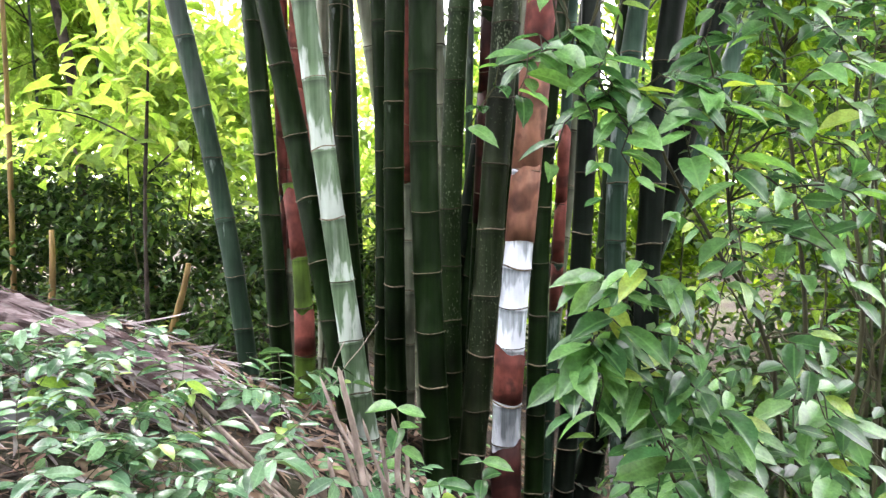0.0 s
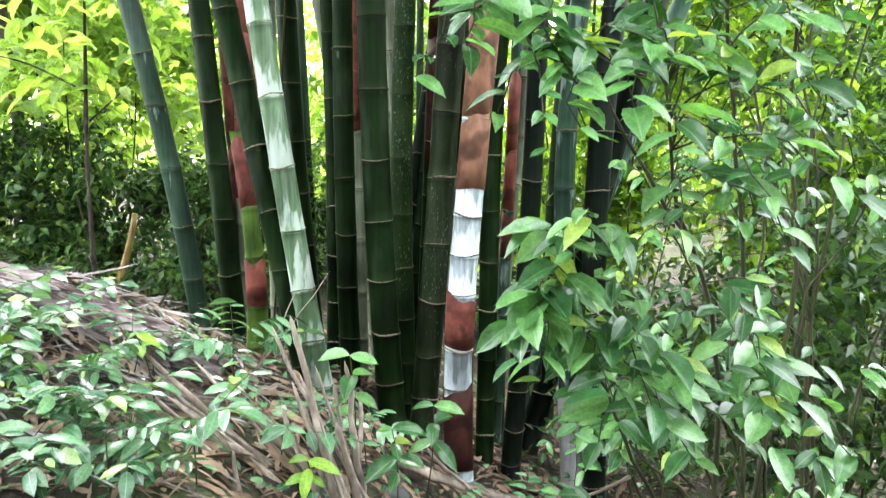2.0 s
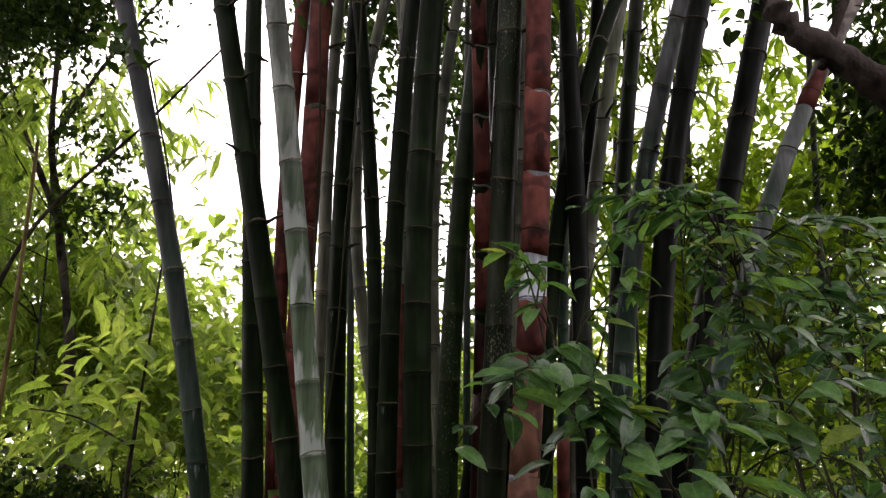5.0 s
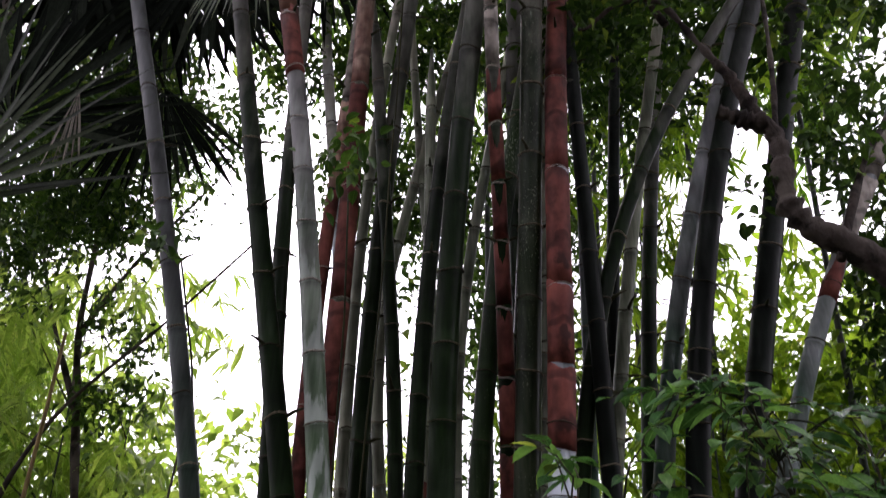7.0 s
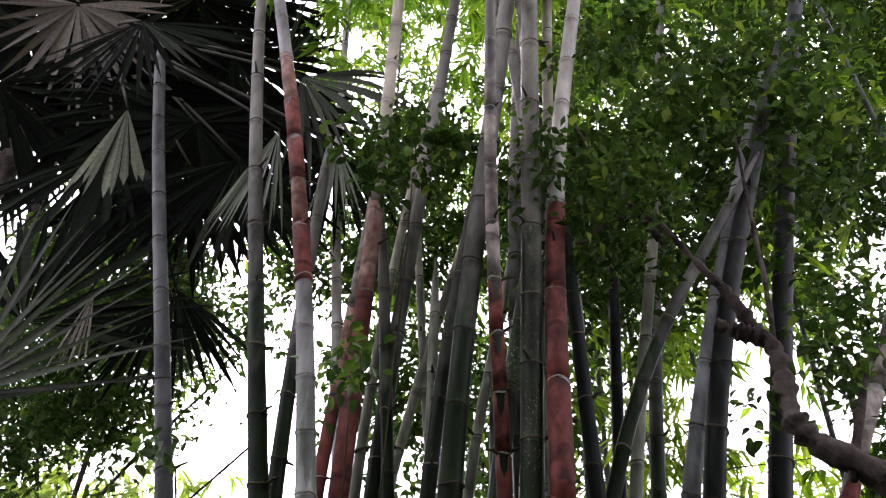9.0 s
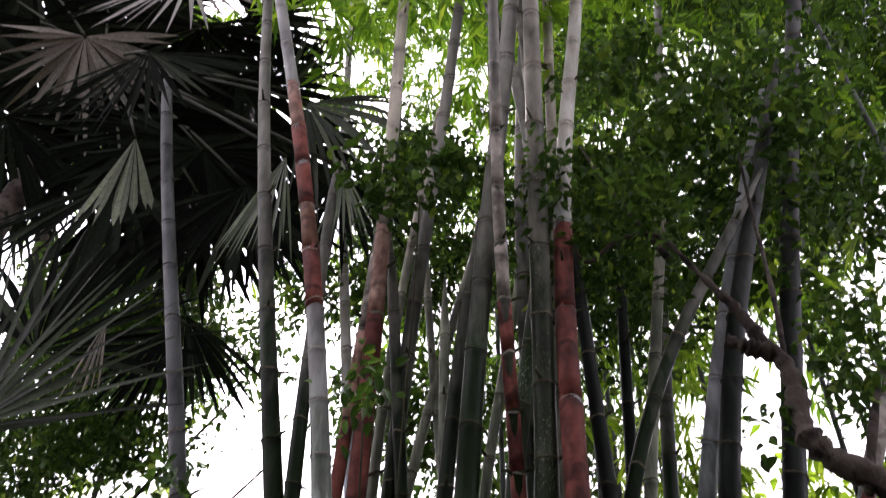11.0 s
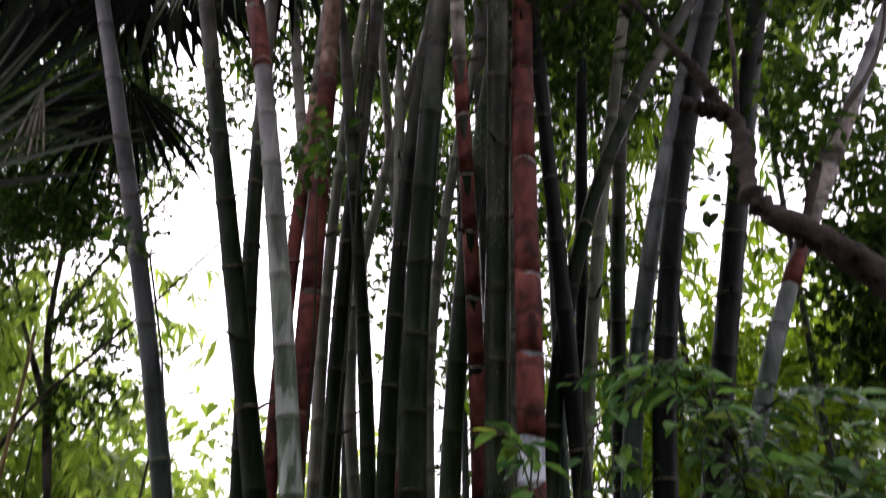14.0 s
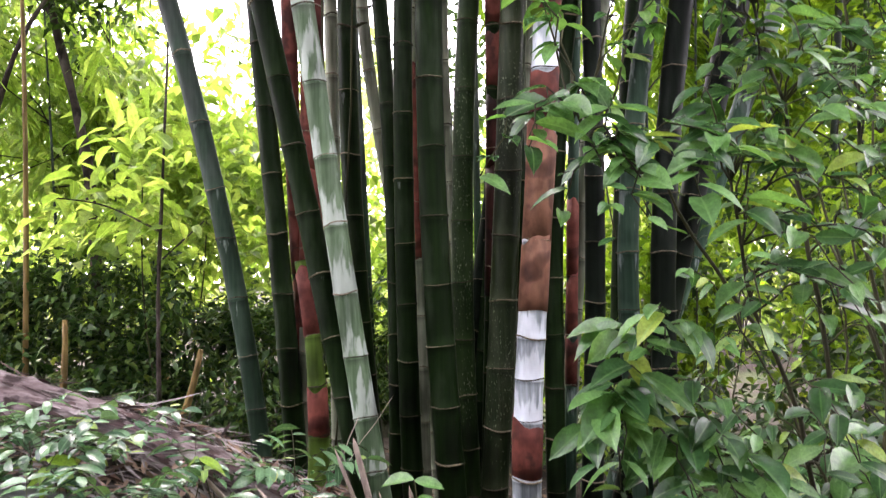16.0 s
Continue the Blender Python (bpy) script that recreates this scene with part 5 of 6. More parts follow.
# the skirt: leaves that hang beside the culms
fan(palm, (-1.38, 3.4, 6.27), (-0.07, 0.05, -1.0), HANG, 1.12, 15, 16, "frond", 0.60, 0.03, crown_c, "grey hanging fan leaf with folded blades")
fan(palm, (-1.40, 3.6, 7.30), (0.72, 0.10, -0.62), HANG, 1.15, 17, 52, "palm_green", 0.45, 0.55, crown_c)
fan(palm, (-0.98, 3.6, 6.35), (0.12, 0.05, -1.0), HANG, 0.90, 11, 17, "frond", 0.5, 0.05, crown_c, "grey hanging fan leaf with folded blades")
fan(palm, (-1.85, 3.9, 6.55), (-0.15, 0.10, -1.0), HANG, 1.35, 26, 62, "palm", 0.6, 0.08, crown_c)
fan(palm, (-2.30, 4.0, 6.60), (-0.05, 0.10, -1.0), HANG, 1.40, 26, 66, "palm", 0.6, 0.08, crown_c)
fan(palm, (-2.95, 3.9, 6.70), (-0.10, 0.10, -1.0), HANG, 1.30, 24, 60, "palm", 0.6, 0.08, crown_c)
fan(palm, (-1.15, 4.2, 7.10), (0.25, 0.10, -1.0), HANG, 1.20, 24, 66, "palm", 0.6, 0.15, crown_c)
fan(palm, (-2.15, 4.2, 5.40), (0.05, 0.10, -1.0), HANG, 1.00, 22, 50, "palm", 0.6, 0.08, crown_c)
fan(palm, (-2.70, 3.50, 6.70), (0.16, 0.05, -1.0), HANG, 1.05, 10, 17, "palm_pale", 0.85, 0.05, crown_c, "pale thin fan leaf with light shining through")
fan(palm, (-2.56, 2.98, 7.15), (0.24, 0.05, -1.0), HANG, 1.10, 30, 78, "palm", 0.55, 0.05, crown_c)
low_palm = new("young_fan_palm")
low_palm.location = on_ground(-3.3, 3.4, 0.1)
tagged(low_palm, "young fan palm with long stiff upright blades", "palm")
low_c = (-3.1, 3.3, 2.9)
part("trunk", tube("trunk", bent((0, 0, 0), np.array(low_c) - np.array(low_palm.location), (0.05, 0, 0), 10), np.linspace(0.11, 0.08, 10), MAT["bark"], 12), low_palm)
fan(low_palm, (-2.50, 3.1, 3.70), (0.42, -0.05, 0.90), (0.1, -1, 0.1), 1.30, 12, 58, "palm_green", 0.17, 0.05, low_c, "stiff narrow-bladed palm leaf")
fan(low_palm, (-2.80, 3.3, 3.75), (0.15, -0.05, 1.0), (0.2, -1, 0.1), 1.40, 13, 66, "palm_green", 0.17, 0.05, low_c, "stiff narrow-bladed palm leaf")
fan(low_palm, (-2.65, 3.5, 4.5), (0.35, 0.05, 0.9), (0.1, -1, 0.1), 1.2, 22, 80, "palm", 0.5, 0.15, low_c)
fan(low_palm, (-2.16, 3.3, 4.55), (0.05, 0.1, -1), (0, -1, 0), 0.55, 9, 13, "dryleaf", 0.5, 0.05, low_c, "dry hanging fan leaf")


def feather_palm(centre, fronds):
    root = new("feather_palm")
    root.location = on_ground(centre[0] + 0.8, centre[1] + 3.5, 0.1)
    tagged(root, "tall feather palm with arching fronds against the sky", "palm")
    o = np.array(root.location)
    c = np.array(centre, float) - o
    part("trunk", tube("trunk", bent((0, 0, 0), c, (0.2, 0, 0), 14), np.linspace(0.13, 0.07, 14), MAT["bark"], 12), root)
    for (dx, dy, dz, ln) in fronds:
        d = unit(np.array([dx, dy, dz], float))
        path = bent(c, c + d * ln, (0, 0, 0.22 * ln), 14)
        fr = part("frond", tube("frond", path, np.linspace(0.02, 0.004, 14), MAT["palm_stalk"], 6), root, "feather frond with narrow leaflets")
        f = np.linspace(1, 12.9, 46)
        k = f.astype(int)
        p = path[k] + (path[np.minimum(k + 1, 13)] - path[k]) * (f - k)[:, None]
        s = unit(np.cross(d, [0, 0, 1]))
        jit = RNG.normal(0, 0.16, (92, 3))
        le = 0.74 * np.sin(np.linspace(0.5, 2.7, 46)) + 0.15
        me = leaf_mesh("leaflet", MAT["frond"], np.vstack([p, p]), np.vstack([s + d * 0.7 + [0, 0, -0.35]] * 46 + [-s + d * 0.7 + [0, 0, -0.35]] * 46) + jit, np.tile([0, 0, 1.0], (92, 1)), np.tile(le, 2), 0.055, droop=0.35, fine=False)
        tagged(part("frond_blade", me, fr), kind="stuff")


feather_palm((-5.7, 4.6, 14.5), ((0.9, 0.1, 0.25, 3.0), (0.5, -0.3, 0.7, 3.4), (0.1, -0.6, 0.6, 3.4), (-0.6, -0.2, 0.6, 3.0), (-0.9, 0.1, 0.2, 3.0), (0.6, 0.5, 0.4, 2.6), (-0.4, -0.6, 0.3, 2.8), (0.95, -0.2, -0.25, 2.4), (0.3, -0.1, 0.9, 3.2), (0.75, 0.3, 0.05, 2.6), (0.85, -0.45, 0.35, 2.8), (-0.2, 0.2, 0.9, 3.0)))
feather_palm((-7.6, 5.2, 15.6), ((0.7, 0.1, 0.5, 2.6), (0.3, -0.4, 0.8, 2.6), (0.9, -0.1, 0.1, 2.8), (-0.3, -0.3, 0.7, 2.4), (0.6, -0.5, 0.3, 2.4), (0.9, 0.3, -0.3, 2.2)))

# ---- climbing vine leaves among the culms ----
for c, r, n, skin, foot, sag in (((-0.33, 3.0, 5.45), (0.58, 0.28, 0.40), 520, "tree", (-0.62, 3.72), (0.04, 0.1, 0)), ((-0.55, 2.95, 3.72), (0.13, 0.10, 0.26), 60, "shrub_shaded", (-0.70, 3.72), (0.04, 0.1, 0)), ((-1.42, 3.20, 3.50), (0.12, 0.08, 0.16), 34, "shrub_shaded", (-0.87, 3.44), (0.066, 0.0, 0))):
    vine = new("climbing_vine")
    vine.location = on_ground(*foot)
    tagged(vine, "leafy climbing vine among the bamboo culms", "vine")
    o = np.array(vine.location)
    stem = bent((0, 0, 0), np.array(c) + [0, 0.2, 0] - o, sag, 12, 0.004)
    part("stem", tube("stem", stem, 0.005, MAT["twig"], 6), vine)
    foliage("leaves", MAT[skin], n, tuple(np.array(c) - o), r, max(6, n // 8), 0.06, 0.075, 0.55, fine=True, parent=vine)


# ---- broadleaf shrub beside the path ----
LEAVES = []
for i in range(6):
    L = 0.074 + 0.008 * i
    v, f, rib = leaf_arrays([[0, 0, 0]], [[1, 0, 0]], [[0, 0, 1]], L, L * (0.40 + 0.03 * (i % 3)), droop=0.10 + 0.14 * (i % 4), fold=0.12 + 0.08 * (i % 3))
    LEAVES.append(mesh_of("leaf", v, [f], MAT["shrub"], True, [("rib", rib)]))


def aim(base, way, up):
    w = Vector(way).normalized()
    s = w.cross(Vector(up)).normalized()
    n = s.cross(w)
    m = Matrix((( w.x, -s.x, n.x), (w.y, -s.y, n.y), (w.z, -s.z, n.z))).to_4x4()
    return Matrix.Translation(base) @ m


def spray(root, start, tip, leaves, rng, scale=1.0, singles=True):
    """A twig with alternate leaves that spread flat to both sides."""
    o = np.array(root.location)
    start, tip = np.array(start, float), np.array(tip, float)
    path = bent(start - o, tip - o, (0, 0, 0.07), 9, 0.006, rng)
    part("twig", tube("twig", path, np.linspace(0.0028, 0.0014, 9), MAT["twig"], 5), root)
    d = path[-1] - path[-3]
    d = unit(np.array([d[0], d[1] - 0.4 * np.linalg.norm(d), 0.15 * d[2]]))
    sd = unit(np.cross(d, [0, 0, 1.0]))
    for i in range(leaves):
        f = 0.35 + 0.65 * (i + 0.5) / leaves
        p = path[min(8, int(f * 8.99))]
        s = 1 if i % 2 else -1
        way = d * rng.uniform(0.3, 0.9) + sd * s * rng.uniform(0.6, 1.1) + np.array([0, -0.30, rng.uniform(-0.40, 0.12)])
        if i == leaves - 1:
            way = d + [0, -0.2, -0.35]
        up = np.array([0, -0.45, 1.0]) + rng.normal(0, 0.28, 3)
        if i >= leaves - 3:
            a = rng.uniform(-2.4, 2.4)
            way = d * math.cos(a) + sd * math.sin(a) + np.array([0, -0.35, rng.uniform(-0.45, 0.05)])
        lf = part("leaf", LEAVES[rng.integers(6)], root)
        k = scale * rng.uniform(0.75, 1.15)
        lf.matrix_local = aim(p, way, up) @ Matrix.Diagonal((k, k, k, 1))


def shrub(name, label, base, mains, sprays, seed):
    rng = np.random.default_rng(seed)
    root = new(name)
    root.location = base
    tagged(root, label, "shrub")
    o = np.array(base)
    ends = []
    for pts, r in mains:
        p = np.array(pts, float)
        q = np.vstack([bent(p[i], p[i + 1], rng.normal(0, 0.02, 3), 6, 0.004, rng)[: (6 if i == len(p) - 2 else 5)] for i in range(len(p) - 1)])
        part("stem", tube("stem", q - o, np.linspace(r, r * 0.35, len(q)), MAT["twig"], 8), root)
        ends += list(q[len(q) // 4:])
    ends = np.array(ends)
    for tip, n, k in sprays:
        tip = np.array(tip, float)
        j = np.argmin(np.linalg.norm((ends - tip) * [1, 1, 0.8], axis=1) + rng.uniform(0, 0.12, len(ends)))
        s = ends[j]
        if np.linalg.norm(tip - s) > 0.6:
            s = tip + (s - tip) * 0.6 / np.linalg.norm(tip - s)
            part("twig", tube("twig", bent(ends[j] - o, s - o, (0, 0, 0.03), 7), np.linspace(0.0042, 0.003, 7), MAT["twig"], 5), root)
        spray(root, s, tip, n, rng, k)
    return root


srng = np.random.default_rng(5)
TIERS_HIGH = [(0.08, 1.5, 1.6), (0.17, 1.5, 1.64), (0.28, 1.6, 1.78), (0.32, 1.5, 1.62), (0.24, 1.5, 1.56), (0.44, 1.55, 1.66), (0.51, 1.5, 1.65), (0.6, 1.5, 1.61), (0.43, 1.42, 1.55), (0.51, 1.42, 1.52), (0.37, 1.45, 1.5), (0.31, 1.45, 1.48), (0.7, 1.6, 1.7), (0.77, 1.6, 1.72), (0.88, 1.6, 1.76), (0.69, 1.7, 1.79), (0.57, 1.7, 1.78), (0.94, 1.6, 1.64), (0.8, 1.6, 1.56), (0.93, 1.6, 1.57), (0.75, 1.6, 1.49), (0.95, 1.6, 1.45)]
TIERS_LOW = [(0.85, 1.5, 1.39), (0.72, 1.42, 1.31), (0.9, 1.5, 1.31), (0.71, 1.5, 1.33), (0.57, 1.48, 1.27), (0.52, 1.48, 1.27), (0.4, 1.55, 1.34), (0.36, 1.55, 1.28), (0.28, 1.5, 1.11), (0.24, 1.5, 1.05), (0.33, 1.5, 1.09), (0.35, 1.55, 1.14), (0.3, 1.5, 1.04), (0.38, 1.55, 0.96), (0.52, 1.5, 1.08), (0.47, 1.5, 1.03), (0.58, 1.5, 1.04), (0.5, 1.5, 0.9), (0.55, 1.45, 0.93), (0.62, 1.45, 0.94), (0.62, 1.5, 0.87), (0.69, 1.5, 1.03), (0.76, 1.5, 1.04), (0.78, 1.45, 0.91), (0.84, 1.45, 0.95), (0.76, 1.5, 0.85), (0.91, 1.5, 1.03), (0.44, 1.5, 0.95), (0.42, 1.55, 0.84), (0.92, 1.5, 0.85)]
TIERS_TOP = [(0.19, 1.55, 2.03), (0.27, 1.8, 2.06), (0.38, 1.8, 2.18), (0.36, 1.55, 2.01), (0.45, 1.65, 2.09), (0.57, 1.8, 2.16), (0.57, 1.65, 2.06), (0.67, 1.8, 2.12), (0.59, 1.8, 2.04), (0.44, 1.55, 1.94), (0.69, 1.8, 2.04), (0.65, 1.55, 1.94), (0.76, 1.65, 1.97), (0.83, 1.65, 2.05), (0.91, 1.8, 1.94), (0.87, 1.55, 2.0), (0.88, 1.55, 1.9), (1.08, 1.8, 2.01), (0.76, 1.65, 1.87), (0.94, 1.8, 1.85), (0.72, 1.8, 1.91), (0.58, 1.65, 1.9), (0.98, 1.65, 1.85), (0.63, 1.8, 1.82), (0.66, 1.55, 1.79), (0.75, 1.55, 1.74), (1.0, 1.8, 1.76)]
front = []
for tips, k, count in ((TIERS_HIGH, 0.80, (6, 9)), (TIERS_LOW, 0.90, (5, 8)), (TIERS_TOP, 0.80, (6, 10))):
    for x, y, z in tips:
        for _ in range(1 + (srng.random() < 0.6)):
            front.append(((x + srng.normal(0, 0.025), y + srng.normal(0, 0.05), z + srng.normal(0, 0.02)), int(srng.integers(*count)), k * srng.uniform(0.7, 1.3)))
shrub("broadleaf_shrub", "glossy green broadleaf shrub with drooping twigs", on_ground(0.95, 1.95, 0.05),
      [([on_ground(0.95, 1.95), (0.86, 1.9, 0.75), (0.70, 1.75, 1.25), (0.58, 1.62, 1.6)], 0.009), ([on_ground(0.98, 1.97), (1.05, 1.95, 0.9), (1.0, 1.9, 1.5), (0.95, 1.85, 2.15)], 0.009), ([on_ground(0.97, 1.92), (0.9, 1.9, 1.2), (0.78, 1.8, 1.8), (0.62, 1.7, 2.15)], 0.008),
       ([on_ground(0.92, 1.93), (0.70, 1.85, 0.5), (0.5, 1.7, 0.9), (0.35, 1.6, 1.15)], 0.007), ([on_ground(1.0, 1.95), (1.2, 1.9, 0.6), (1.25, 1.8, 1.1)], 0.007), ([(0.70, 1.75, 1.25), (0.45, 1.66, 1.62), (0.24, 1.55, 1.72)], 0.005)],
      front, 8)


# the growth beside and behind it
def thicket_shrub(label, base, u, y, w, count, seed, size=0.9):
    """u, w: spread to the side and up, as seen from the path, per metre of depth."""
    rng = np.random.default_rng(seed)
    tips = []
    while len(tips) < count:
        uu, yy, ww = rng.uniform(*u), rng.uniform(*y), rng.uniform(*w)
        for k in range(4):
            tips.append(((uu * yy + rng.normal(0, 0.14), yy + rng.normal(0, 0.10), EYE + ww * yy + rng.normal(0, 0.05)), int(rng.integers(6, 9)), size * rng.uniform(0.7, 1.2)))
    bx, by = base
    mid = (sum(u) / 2) * (sum(y) / 2)
    top = EYE + (w[1] - 0.06) * y[1]
    mains = [([on_ground(bx, by), (bx * 0.6 + mid * 0.4, by, top * 0.45), (mid + d * 0.5, sum(y) / 2, top * 0.8), (mid + d, sum(y) / 2, top)], 0.007) for d in (-0.3, 0.0, 0.3)]
    return shrub("broadleaf_shrub", label, on_ground(bx, by, 0.05), mains, tips, seed)


thicket_shrub("leafy green shrub rising among other shrubs", (1.3, 2.2), (0.42, 0.66), (2.0, 2.5), (-0.25, 0.28), 14, 32, 0.62)
thicket_shrub("tall green broadleaf shrub standing behind another", (1.5, 2.6), (0.36, 0.66), (2.5, 3.1), (-0.40, 0.24), 20, 33, 0.60)
thicket_shrub("bushy green shrub with broad drooping leaves", (1.1, 2.05), (0.36, 0.63), (1.9, 2.25), (-0.46, -0.02), 16, 35, 0.72)
thicket_shrub("low green shrub with broad wet leaves", (0.95, 1.8), (0.36, 0.62), (1.7, 2.0), (-0.56, -0.34), 16, 37, 0.85)
thicket_shrub("green shrub with small leaves at the foot of the bamboo", (0.95, 2.45), (0.26, 0.45), (2.2, 2.7), (-0.50, -0.26), 18, 34, 0.75)

LIME = []
for me in LEAVES:
    other = me.copy()
    other.materials.clear()
    other.materials.append(MAT["lime"])
    LIME.append(other)


def sprig(x, y, top, count, size, leaves, words, seed):
    """A young plant: one upright stem and opposite broad leaves."""
    rng = np.random.default_rng(seed)
    root = new("young_plant")
    root.location = on_ground(x, y)
    tagged(root, words, "plant")
    h = top - root.location[2]
    path = bent((0, 0, 0), (rng.normal(0, 0.03), rng.normal(0, 0.03), h), (0.02, 0, 0), 9)
    part("stem", tube("stem", path, np.linspace(0.0032, 0.0018, 9), MAT["twig"], 6), root)
    for i in range(count):
        a = i * 2.4 + rng.uniform(-0.3, 0.3)
        p = path[8 - min(4, i // 2)]
        lf = part("leaf", leaves[rng.integers(6)], root)
        k = size * rng.uniform(0.8, 1.15)
        lf.matrix_local = aim(p, (math.cos(a), math.sin(a) - 0.3, rng.uniform(-0.35, 0.2)), (0, -0.6, 1)) @ Matrix.Diagonal((k, k, k, 1))


sprig(-0.16, 2.4, 0.78, 7, 1.1, LEAVES, "young plant with broad opposite green leaves", 1)
sprig(-0.02, 2.35, 0.56, 8, 1.25, LEAVES, "low young plant with broad shiny green leaves", 2)
sprig(0.06, 2.45, 0.62, 6, 1.1, LEAVES, "young plant with broad opposite green leaves", 3)
sprig(-1.22, 2.3, 0.90, 8, 0.9, LIME, "young plant with lime green drooping leaves", 4)
sprig(-0.78, 2.40, 0.88, 4, 1.0, LIME, "young plant with yellow-green leaves", 5)
sprig(-0.30, 2.15, 0.52, 6, 0.9, LIME, "low plant with yellow-green leaves", 6)
sprig(0.62, 2.75, 0.10, 8, 1.0, LEAVES, "young plant with dark shiny leaves", 7)

# ---- seedlings over the bank ----
SEED_LEAVES = []   # narrow leaflets
for i in range(4):
    L = 0.056 + 0.009 * i
    v, f, rib = leaf_arrays([[0, 0, 0]], [[1, 0, 0]], [[0, 0, 1]], L, L * (0.34 + 0.03 * i), droop=0.10 + 0.10 * i, fold=0.14)
    SEED_LEAVES.append(mesh_of("leaf", v, [f], MAT["seedling"], True, [("rib", rib)]))


def seedling(height, fronds, seed, scale):
    """A low plant: a short stem and spreading leaves with paired leaflets."""
    rng = np.random.default_rng(seed)
    root = new("seedling")
    tagged(root, "small green seedling growing in leaf litter", "plant", "seedlings on the bank")
    part("stem", tube("stem", bent((0, 0, -0.02), (rng.normal(0, 0.02), rng.normal(0, 0.02), height), (0.01, 0, 0), 6), np.linspace(0.003, 0.0016, 6), MAT["twig"], 5), root)
    for i in range(fronds):
        a = i * 2.4 + rng.uniform(-0.4, 0.4)
        ln = scale * rng.uniform(0.15, 0.26)
        d = np.array([math.cos(a), math.sin(a), 0])
        h = height * rng.uniform(0.6, 1.0)
        path = bent((0, 0, h), d * ln + [0, 0, h + ln * rng.uniform(-0.15, 0.65)], (0, 0, 0.025), 7)
        st = part("leaf_stalk", tube("leaf_stalk", path, 0.0012, MAT["twig"], 4), root)
        s = np.cross(d, [0, 0, 1])
        for k in (2, 3, 4, 5, 6):
            for q in ((-1, 1) if k < 6 else (0,)):
                lf = part("leaf", SEED_LEAVES[rng.integers(4)], st)
                z = scale * rng.uniform(0.75, 1.15)
                lf.matrix_local = aim(path[k], d * (0.55 if q else 1) + s * q + [0, 0, rng.uniform(-0.30, 0.22)], rng.normal(0, 0.25, 3) + [0, -0.25, 1]) @ Matrix.Diagonal((z, z, z, 1))
    return root


kinds = [seedling(0.07 + 0.035 * i, 4 + i % 3, 40 + i, 0.85 + 0.08 * i) for i in range(5)]
for s in kinds:
    s.location = on_ground(-0.9 - 0.15 * kinds.index(s), 2.2 + 0.06 * kinds.index(s))
prng = np.random.default_rng(77)
for i in range(20):
    y = prng.uniform(1.7, 2.9)
    u = prng.uniform(-0.58, -0.10) if i < 17 else prng.uniform(-0.06, 0.24)
    if -0.2 < u and i < 17 and prng.random() < 0.6:
        u -= 0.2
    x = u * y if i < 17 else u * 3.0
    yy = y if i < 17 else prng.uniform(2.5, 3.0)
    copy_thing(kinds[prng.integers(5)], pose(*on_ground(x, yy), prng.uniform(-8, 8), prng.uniform(-8, 8), prng.uniform(0, 360)))


# ---- dead stalks leaning in a fan, litter, stones ----
def stalk(a, b, r, words, sag=(0, 0, -0.02), rng=RNG):
    a, b = np.array(a, float), np.array(b, float)
    path = bent((0, 0, 0), b - a, sag, 9, 0.004, rng)
    rad = np.linspace(r, r * 0.55, 9) * rng.uniform(0.75, 1.2, 9)
    v, q, t = tube_arrays(path, rad, 8)
    ring = v[:72].reshape(9, 8, 3)
    flat = np.array([1.35, 0.75, 0.38, 0.8, 1.25, 0.7, 0.36, 0.82]) * rng.uniform(0.85, 1.15, 8)     # split and flattened
    ring[:] = path[:, None] + (ring - path[:, None]) * np.roll(flat, rng.integers(8))[None, :, None]
    v[73] += (path[-1] - path[-2]) * rng.uniform(0.2, 0.7)
    ob = new("dry_stalk", mesh_of("dry_stalk", v, [q, t], MAT["dry"], False))
    ob.location = a
    return tagged(ob, words, "stalk", "dead stalks")


heart = np.array([-0.10, 2.25, 0.28])
krng = np.random.default_rng(21)
for tip in ((-0.90, 2.42, 0.74), (-0.70, 2.36, 0.66), (-0.66, 2.30, 0.58), (-0.50, 2.30, 0.52), (-0.32, 2.34, 0.70), (-0.24, 2.30, 0.62), (-0.18, 2.28, 0.58), (-0.38, 2.42, 0.84), (-0.33, 2.40, 0.90), (-0.25, 2.40, 0.72), (-0.30, 2.45, 0.66), (-0.16, 2.40, 0.74), (-0.20, 2.42, 0.66), (-0.50, 2.40, 0.68), (-0.62, 2.42, 0.74), (-0.82, 2.45, 0.80), (-0.75, 2.38, 0.72), (-0.44, 2.35, 0.60), (-0.56, 2.35, 0.56), (-0.12, 2.45, 0.62), (-0.28, 2.38, 0.58), (-0.36, 2.36, 0.62)):
    foot = heart + krng.normal(0, 1, 3) * [0.06, 0.06, 0.0]
    foot[2] = gz(foot[0], foot[1]) - 0.03
    stalk(foot, tip, krng.uniform(0.011, 0.018), "split grey-brown dead bamboo stalk leaning on litter", rng=krng)
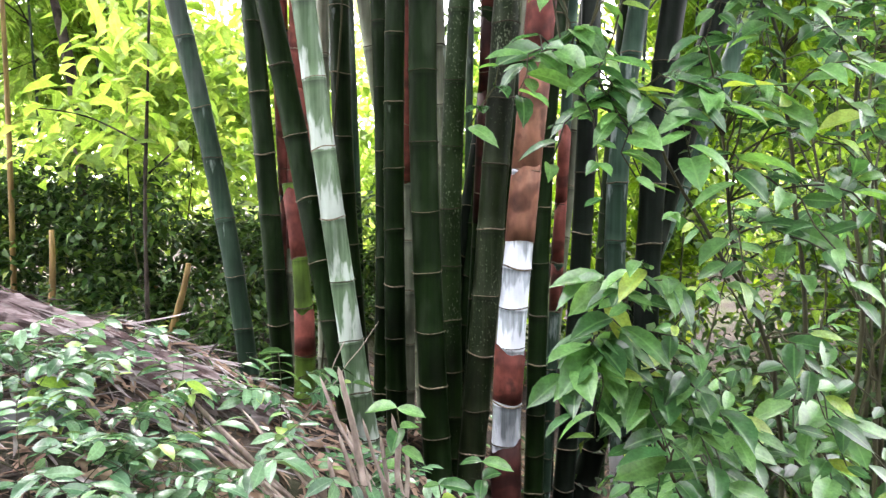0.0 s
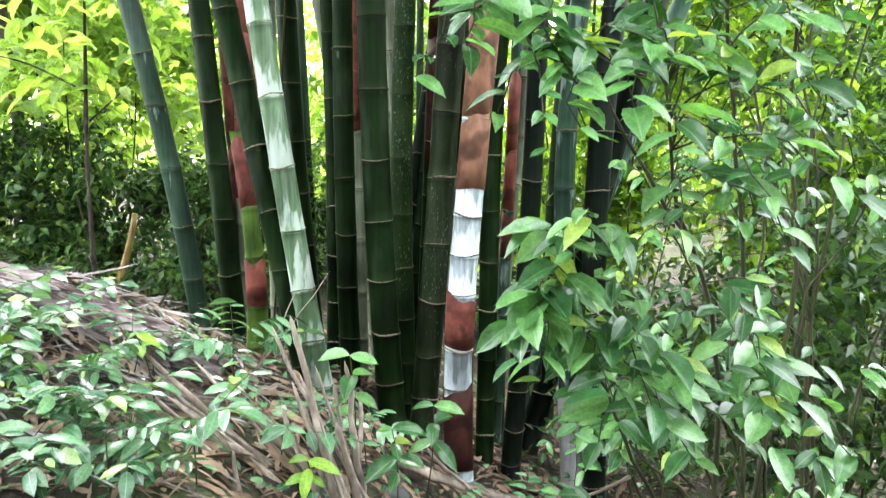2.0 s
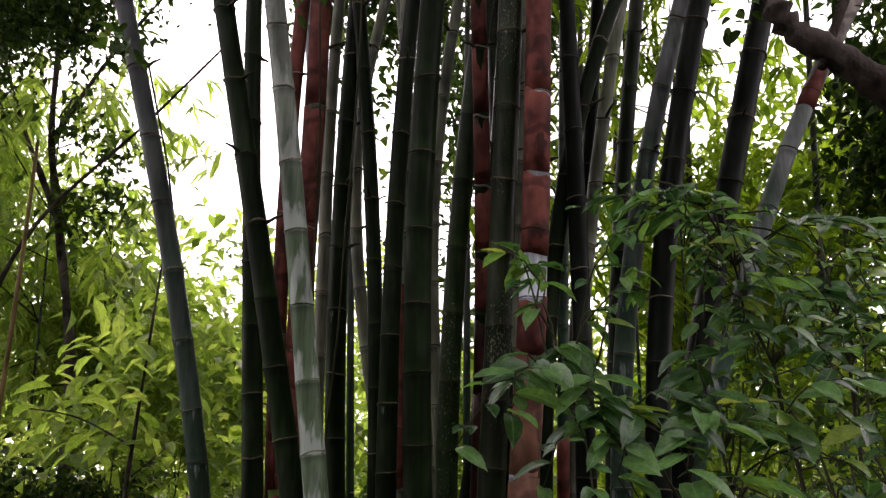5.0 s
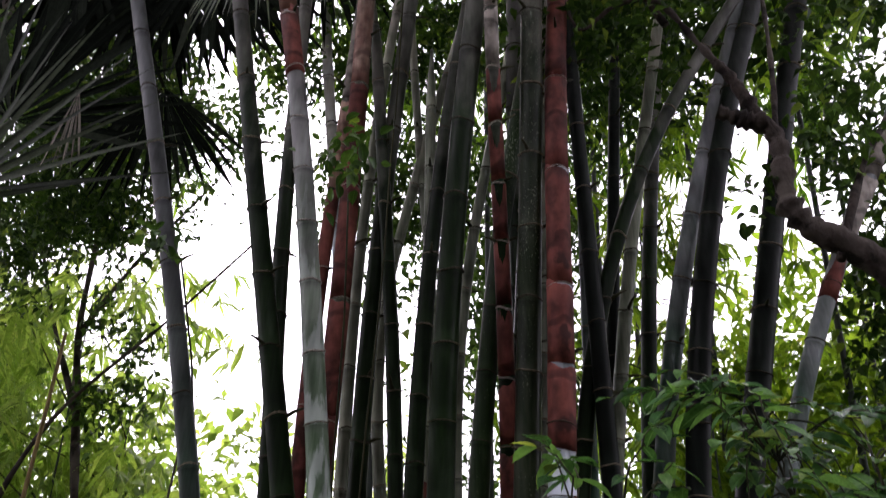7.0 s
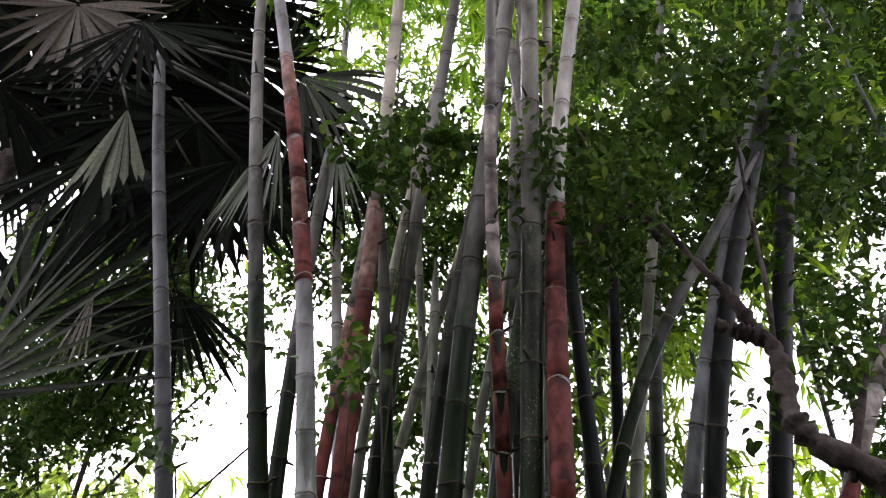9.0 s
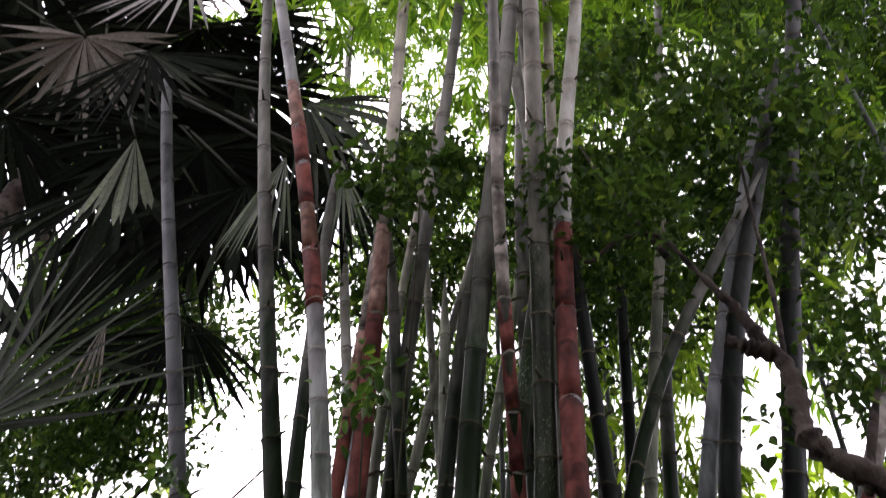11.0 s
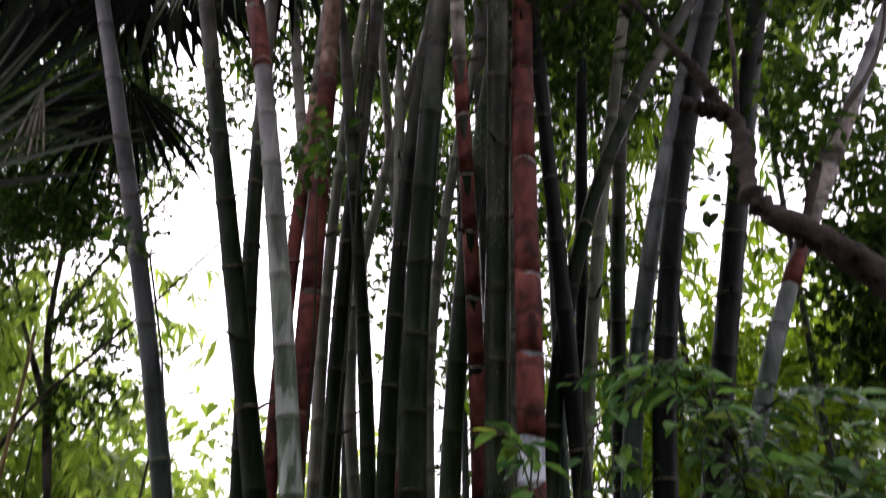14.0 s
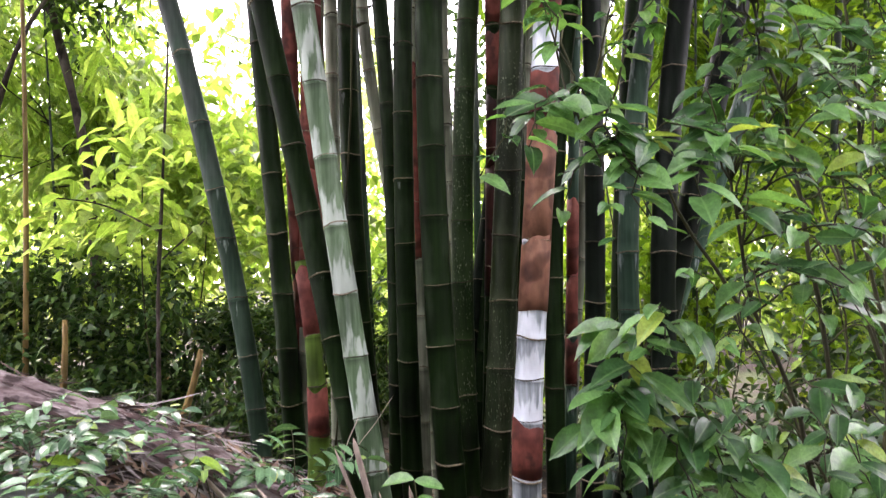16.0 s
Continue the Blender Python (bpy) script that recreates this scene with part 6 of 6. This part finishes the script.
for a, b, r in (((-1.30, 2.15, 0.70), (-0.55, 2.1, 0.30), 0.022), ((-1.35, 2.1, 0.50), (-0.85, 2.0, 0.40), 0.030), ((-0.99, 3.15, 0.78), (-0.72, 3.1, 0.50), 0.016), ((-1.3, 2.95, 0.86), (-0.75, 3.0, 0.62), 0.010), ((0.0, 2.85, 0.22), (0.55, 2.9, 0.0), 0.020), ((0.05, 2.95, 0.3), (0.42, 2.75, 0.02), 0.012), ((-0.62, 2.95, 0.46), (-0.40, 3.0, 0.86), 0.005), ((-0.66, 2.95, 0.46), (-0.28, 3.0, 0.92), 0.005), ((0.95, 2.9, 0.1), (0.45, 2.95, -0.1), 0.008)):
    stalk(a, b, r, "grey-brown dead stick lying on the litter", rng=krng)
for a, b, r in (((-0.95, 2.25, 0.45), (-0.93, 2.25, 0.72), 0.012), ((-0.80, 2.25, 0.40), (-0.78, 2.22, 0.66), 0.011), ((-0.35, 2.0, 0.2), (-0.36, 2.0, 0.42), 0.008), ((-1.15, 2.05, 0.60), (-0.42, 1.95, 0.22), 0.014), ((-1.05, 1.95, 0.45), (-0.5, 1.85, 0.25), 0.016), ((-0.62, 2.2, 0.35), (-0.60, 2.2, 0.62), 0.012), ((-0.45, 2.15, 0.30), (-0.47, 2.12, 0.58), 0.011), ((-0.88, 2.15, 0.45), (-0.15, 2.05, 0.20), 0.012)):
    stalk(a, b, r, "grey-brown dead stick lying on the litter", rng=krng)


def strips(name, label, n, xs, ys, length, width, material, seed, lift=0.012, spread=1.0, heading=None):
    rng = np.random.default_rng(seed)
    x, y = (sum(xs) / 2 + (xs[1] - xs[0]) * 0.5 * np.clip(rng.normal(0, 0.62, n), -2.6, 2.6)), (sum(ys) / 2 + (ys[1] - ys[0]) * 0.5 * np.clip(rng.normal(0, 0.62, n), -2.6, 2.6))
    z = gz(x, y) + rng.uniform(0.004, lift, n)
    a = rng.uniform(0, 2 * np.pi, n) if heading is None else rng.normal(heading, spread, n)
    e = 0.05
    way = np.stack([np.cos(a), np.sin(a), (gz(x + e * np.cos(a), y + e * np.sin(a)) - gz(x, y)) / e + rng.normal(0.05, 0.12, n)], -1)
    le = length * rng.uniform(0.5, 1.5, n)
    me = leaf_mesh(name, MAT[material], np.stack([x, y, z], -1), way, rng.normal(0, 0.35, (n, 3)) + [0, 0, 1], le, width * rng.uniform(0.5, 1.5, n), droop=rng.uniform(-0.2, 0.35, n), fold=0.2)
    return tagged(new(name, me), label, "leaf litter", kind="stuff")


strips("leaf_litter", "dry brown bamboo leaves and sheaths scattered on soil", 11000, (-3.2, 3.2), (0.8, 4.6), 0.085, 0.017, "litter", 3)
strips("sheath_litter", "large pale dead sheaths lying on the soil", 160, (-1.9, 1.4), (2.0, 3.6), 0.15, 0.035, "litter", 4, 0.03)
strips("thatch_litter", "long grey-brown dead blades matted over the bank", 1100, (-2.6, -0.75), (2.2, 3.7), 0.22, 0.010, "thatch", 6, 0.03, 0.5, -0.35)
strips("ground_cover", "low green creepers among dead leaves", 1300, (-3.4, 3.4), (0.6, 5.2), 0.055, 0.030, "seedling", 8, 0.06)


def stone(at, size, seed):
    rng = np.random.default_rng(seed)
    bm = bmesh.new()
    bmesh.ops.create_icosphere(bm, subdivisions=3, radius=1.0)
    off = rng.uniform(0, 50, 3)
    for v in bm.verts:
        k = 1 + 0.25 * noise.noise(Vector(off) + v.co * 1.3) + 0.06 * noise.noise(Vector(off) + v.co * 5)
        v.co = Vector((v.co.x * size[0], v.co.y * size[1], v.co.z * size[2])) * k
    me = bpy.data.meshes.new("stone")
    bm.to_mesh(me)
    bm.free()
    me.polygons.foreach_set("use_smooth", np.ones(len(me.polygons), dtype=bool))
    me.materials.append(MAT["stone"])
    ob = new("stone", me)
    ob.location = at
    return tagged(ob, "dark weathered stone half sunk in the soil", "stone", "stones")


stone(on_ground(0.42, 2.25, 0.02), (0.13, 0.10, 0.09), 1)
stone(on_ground(-0.02, 2.6, 0.01), (0.07, 0.05, 0.04), 2)
stone(on_ground(0.12, 2.45, 0.01), (0.05, 0.05, 0.035), 3)
slab = new("bark_slab", tube("bark_slab", bent((0, 0, 0), (0.62, 0.05, -0.02), (0, 0, 0.02), 9), [0.03, 0.07, 0.085, 0.09, 0.09, 0.085, 0.08, 0.06, 0.02], MAT["stone"], 12))
slab.location = (-1.75, 2.25, 0.78)
slab.scale = (1, 1, 0.45)
tagged(slab, "dark wet slab of bark lying on the bank", "bark")


# ---- fallen log along the top of the bank ----
def fallen_log(path, r0, r1, seed):
    rng = np.random.default_rng(seed)
    p = np.array(path, float)
    k = np.linspace(0, len(p) - 1, 46)
    i = np.minimum(k.astype(int), len(p) - 2)
    q = p[i] + (p[i + 1] - p[i]) * (k - i)[:, None]
    seg = 44
    base = np.array(on_ground(p[0, 0], p[0, 1], 0.0))
    v, quads, tris = tube_arrays(q - base, np.linspace(r0, r1, 46), seg)
    ring = v[: 46 * seg].reshape(46, seg, 3)
    mid = (q - base)[:, None]
    a = np.linspace(0, 2 * np.pi, seg, endpoint=False)
    u = np.linspace(0, 1, 46)[:, None]
    flake = rng.uniform(-1, 1, (46, seg))
    ridge = 1 + 0.05 * np.sin(9 * a[None] + 5 * u) + 0.035 * np.sin(17 * a[None] - 9 * u) + 0.05 * flake * (np.sin(31 * u) > -0.2)
    ring[:] = mid + (ring - mid) * ridge[..., None]
    root = new("fallen_log", mesh_of("fallen_log", v, [quads, tris], MAT["log"]))
    root.location = base
    tagged(root, "rotting grey-brown fallen log with flaky fibrous bark", "log")
    for _ in range(460):
        j = rng.integers(12, 44)
        s = int(rng.integers(0, seg))
        n = unit(ring[j, s] - mid[j, 0])
        if n[2] < -0.1 and n[1] > 0:
            continue
        d = unit(q[j + 2] - q[j - 2]) * rng.choice([-1, 1]) + n * rng.uniform(0.0, 0.10) + rng.normal(0, 0.10, 3)
        ln = rng.uniform(0.04, 0.20)
        part("bark_flake", leaf_mesh("bark_flake", MAT[("log", "log_dark", "thatch", "log_dark", "log_dark")[rng.integers(5)]], [ring[j, s] + n * 0.004], [d], [n + rng.normal(0, 0.15, 3)], ln, rng.uniform(0.008, 0.030), droop=rng.uniform(-0.05, 0.12), fold=0.1), root)
    return root


fallen_log([(-2.9, 3.06, 1.22), (-1.75, 2.98, 0.90), (-1.31, 2.96, 0.77), (-1.0, 2.94, 0.65), (-0.70, 2.92, 0.50)], 0.19, 0.12, 12)
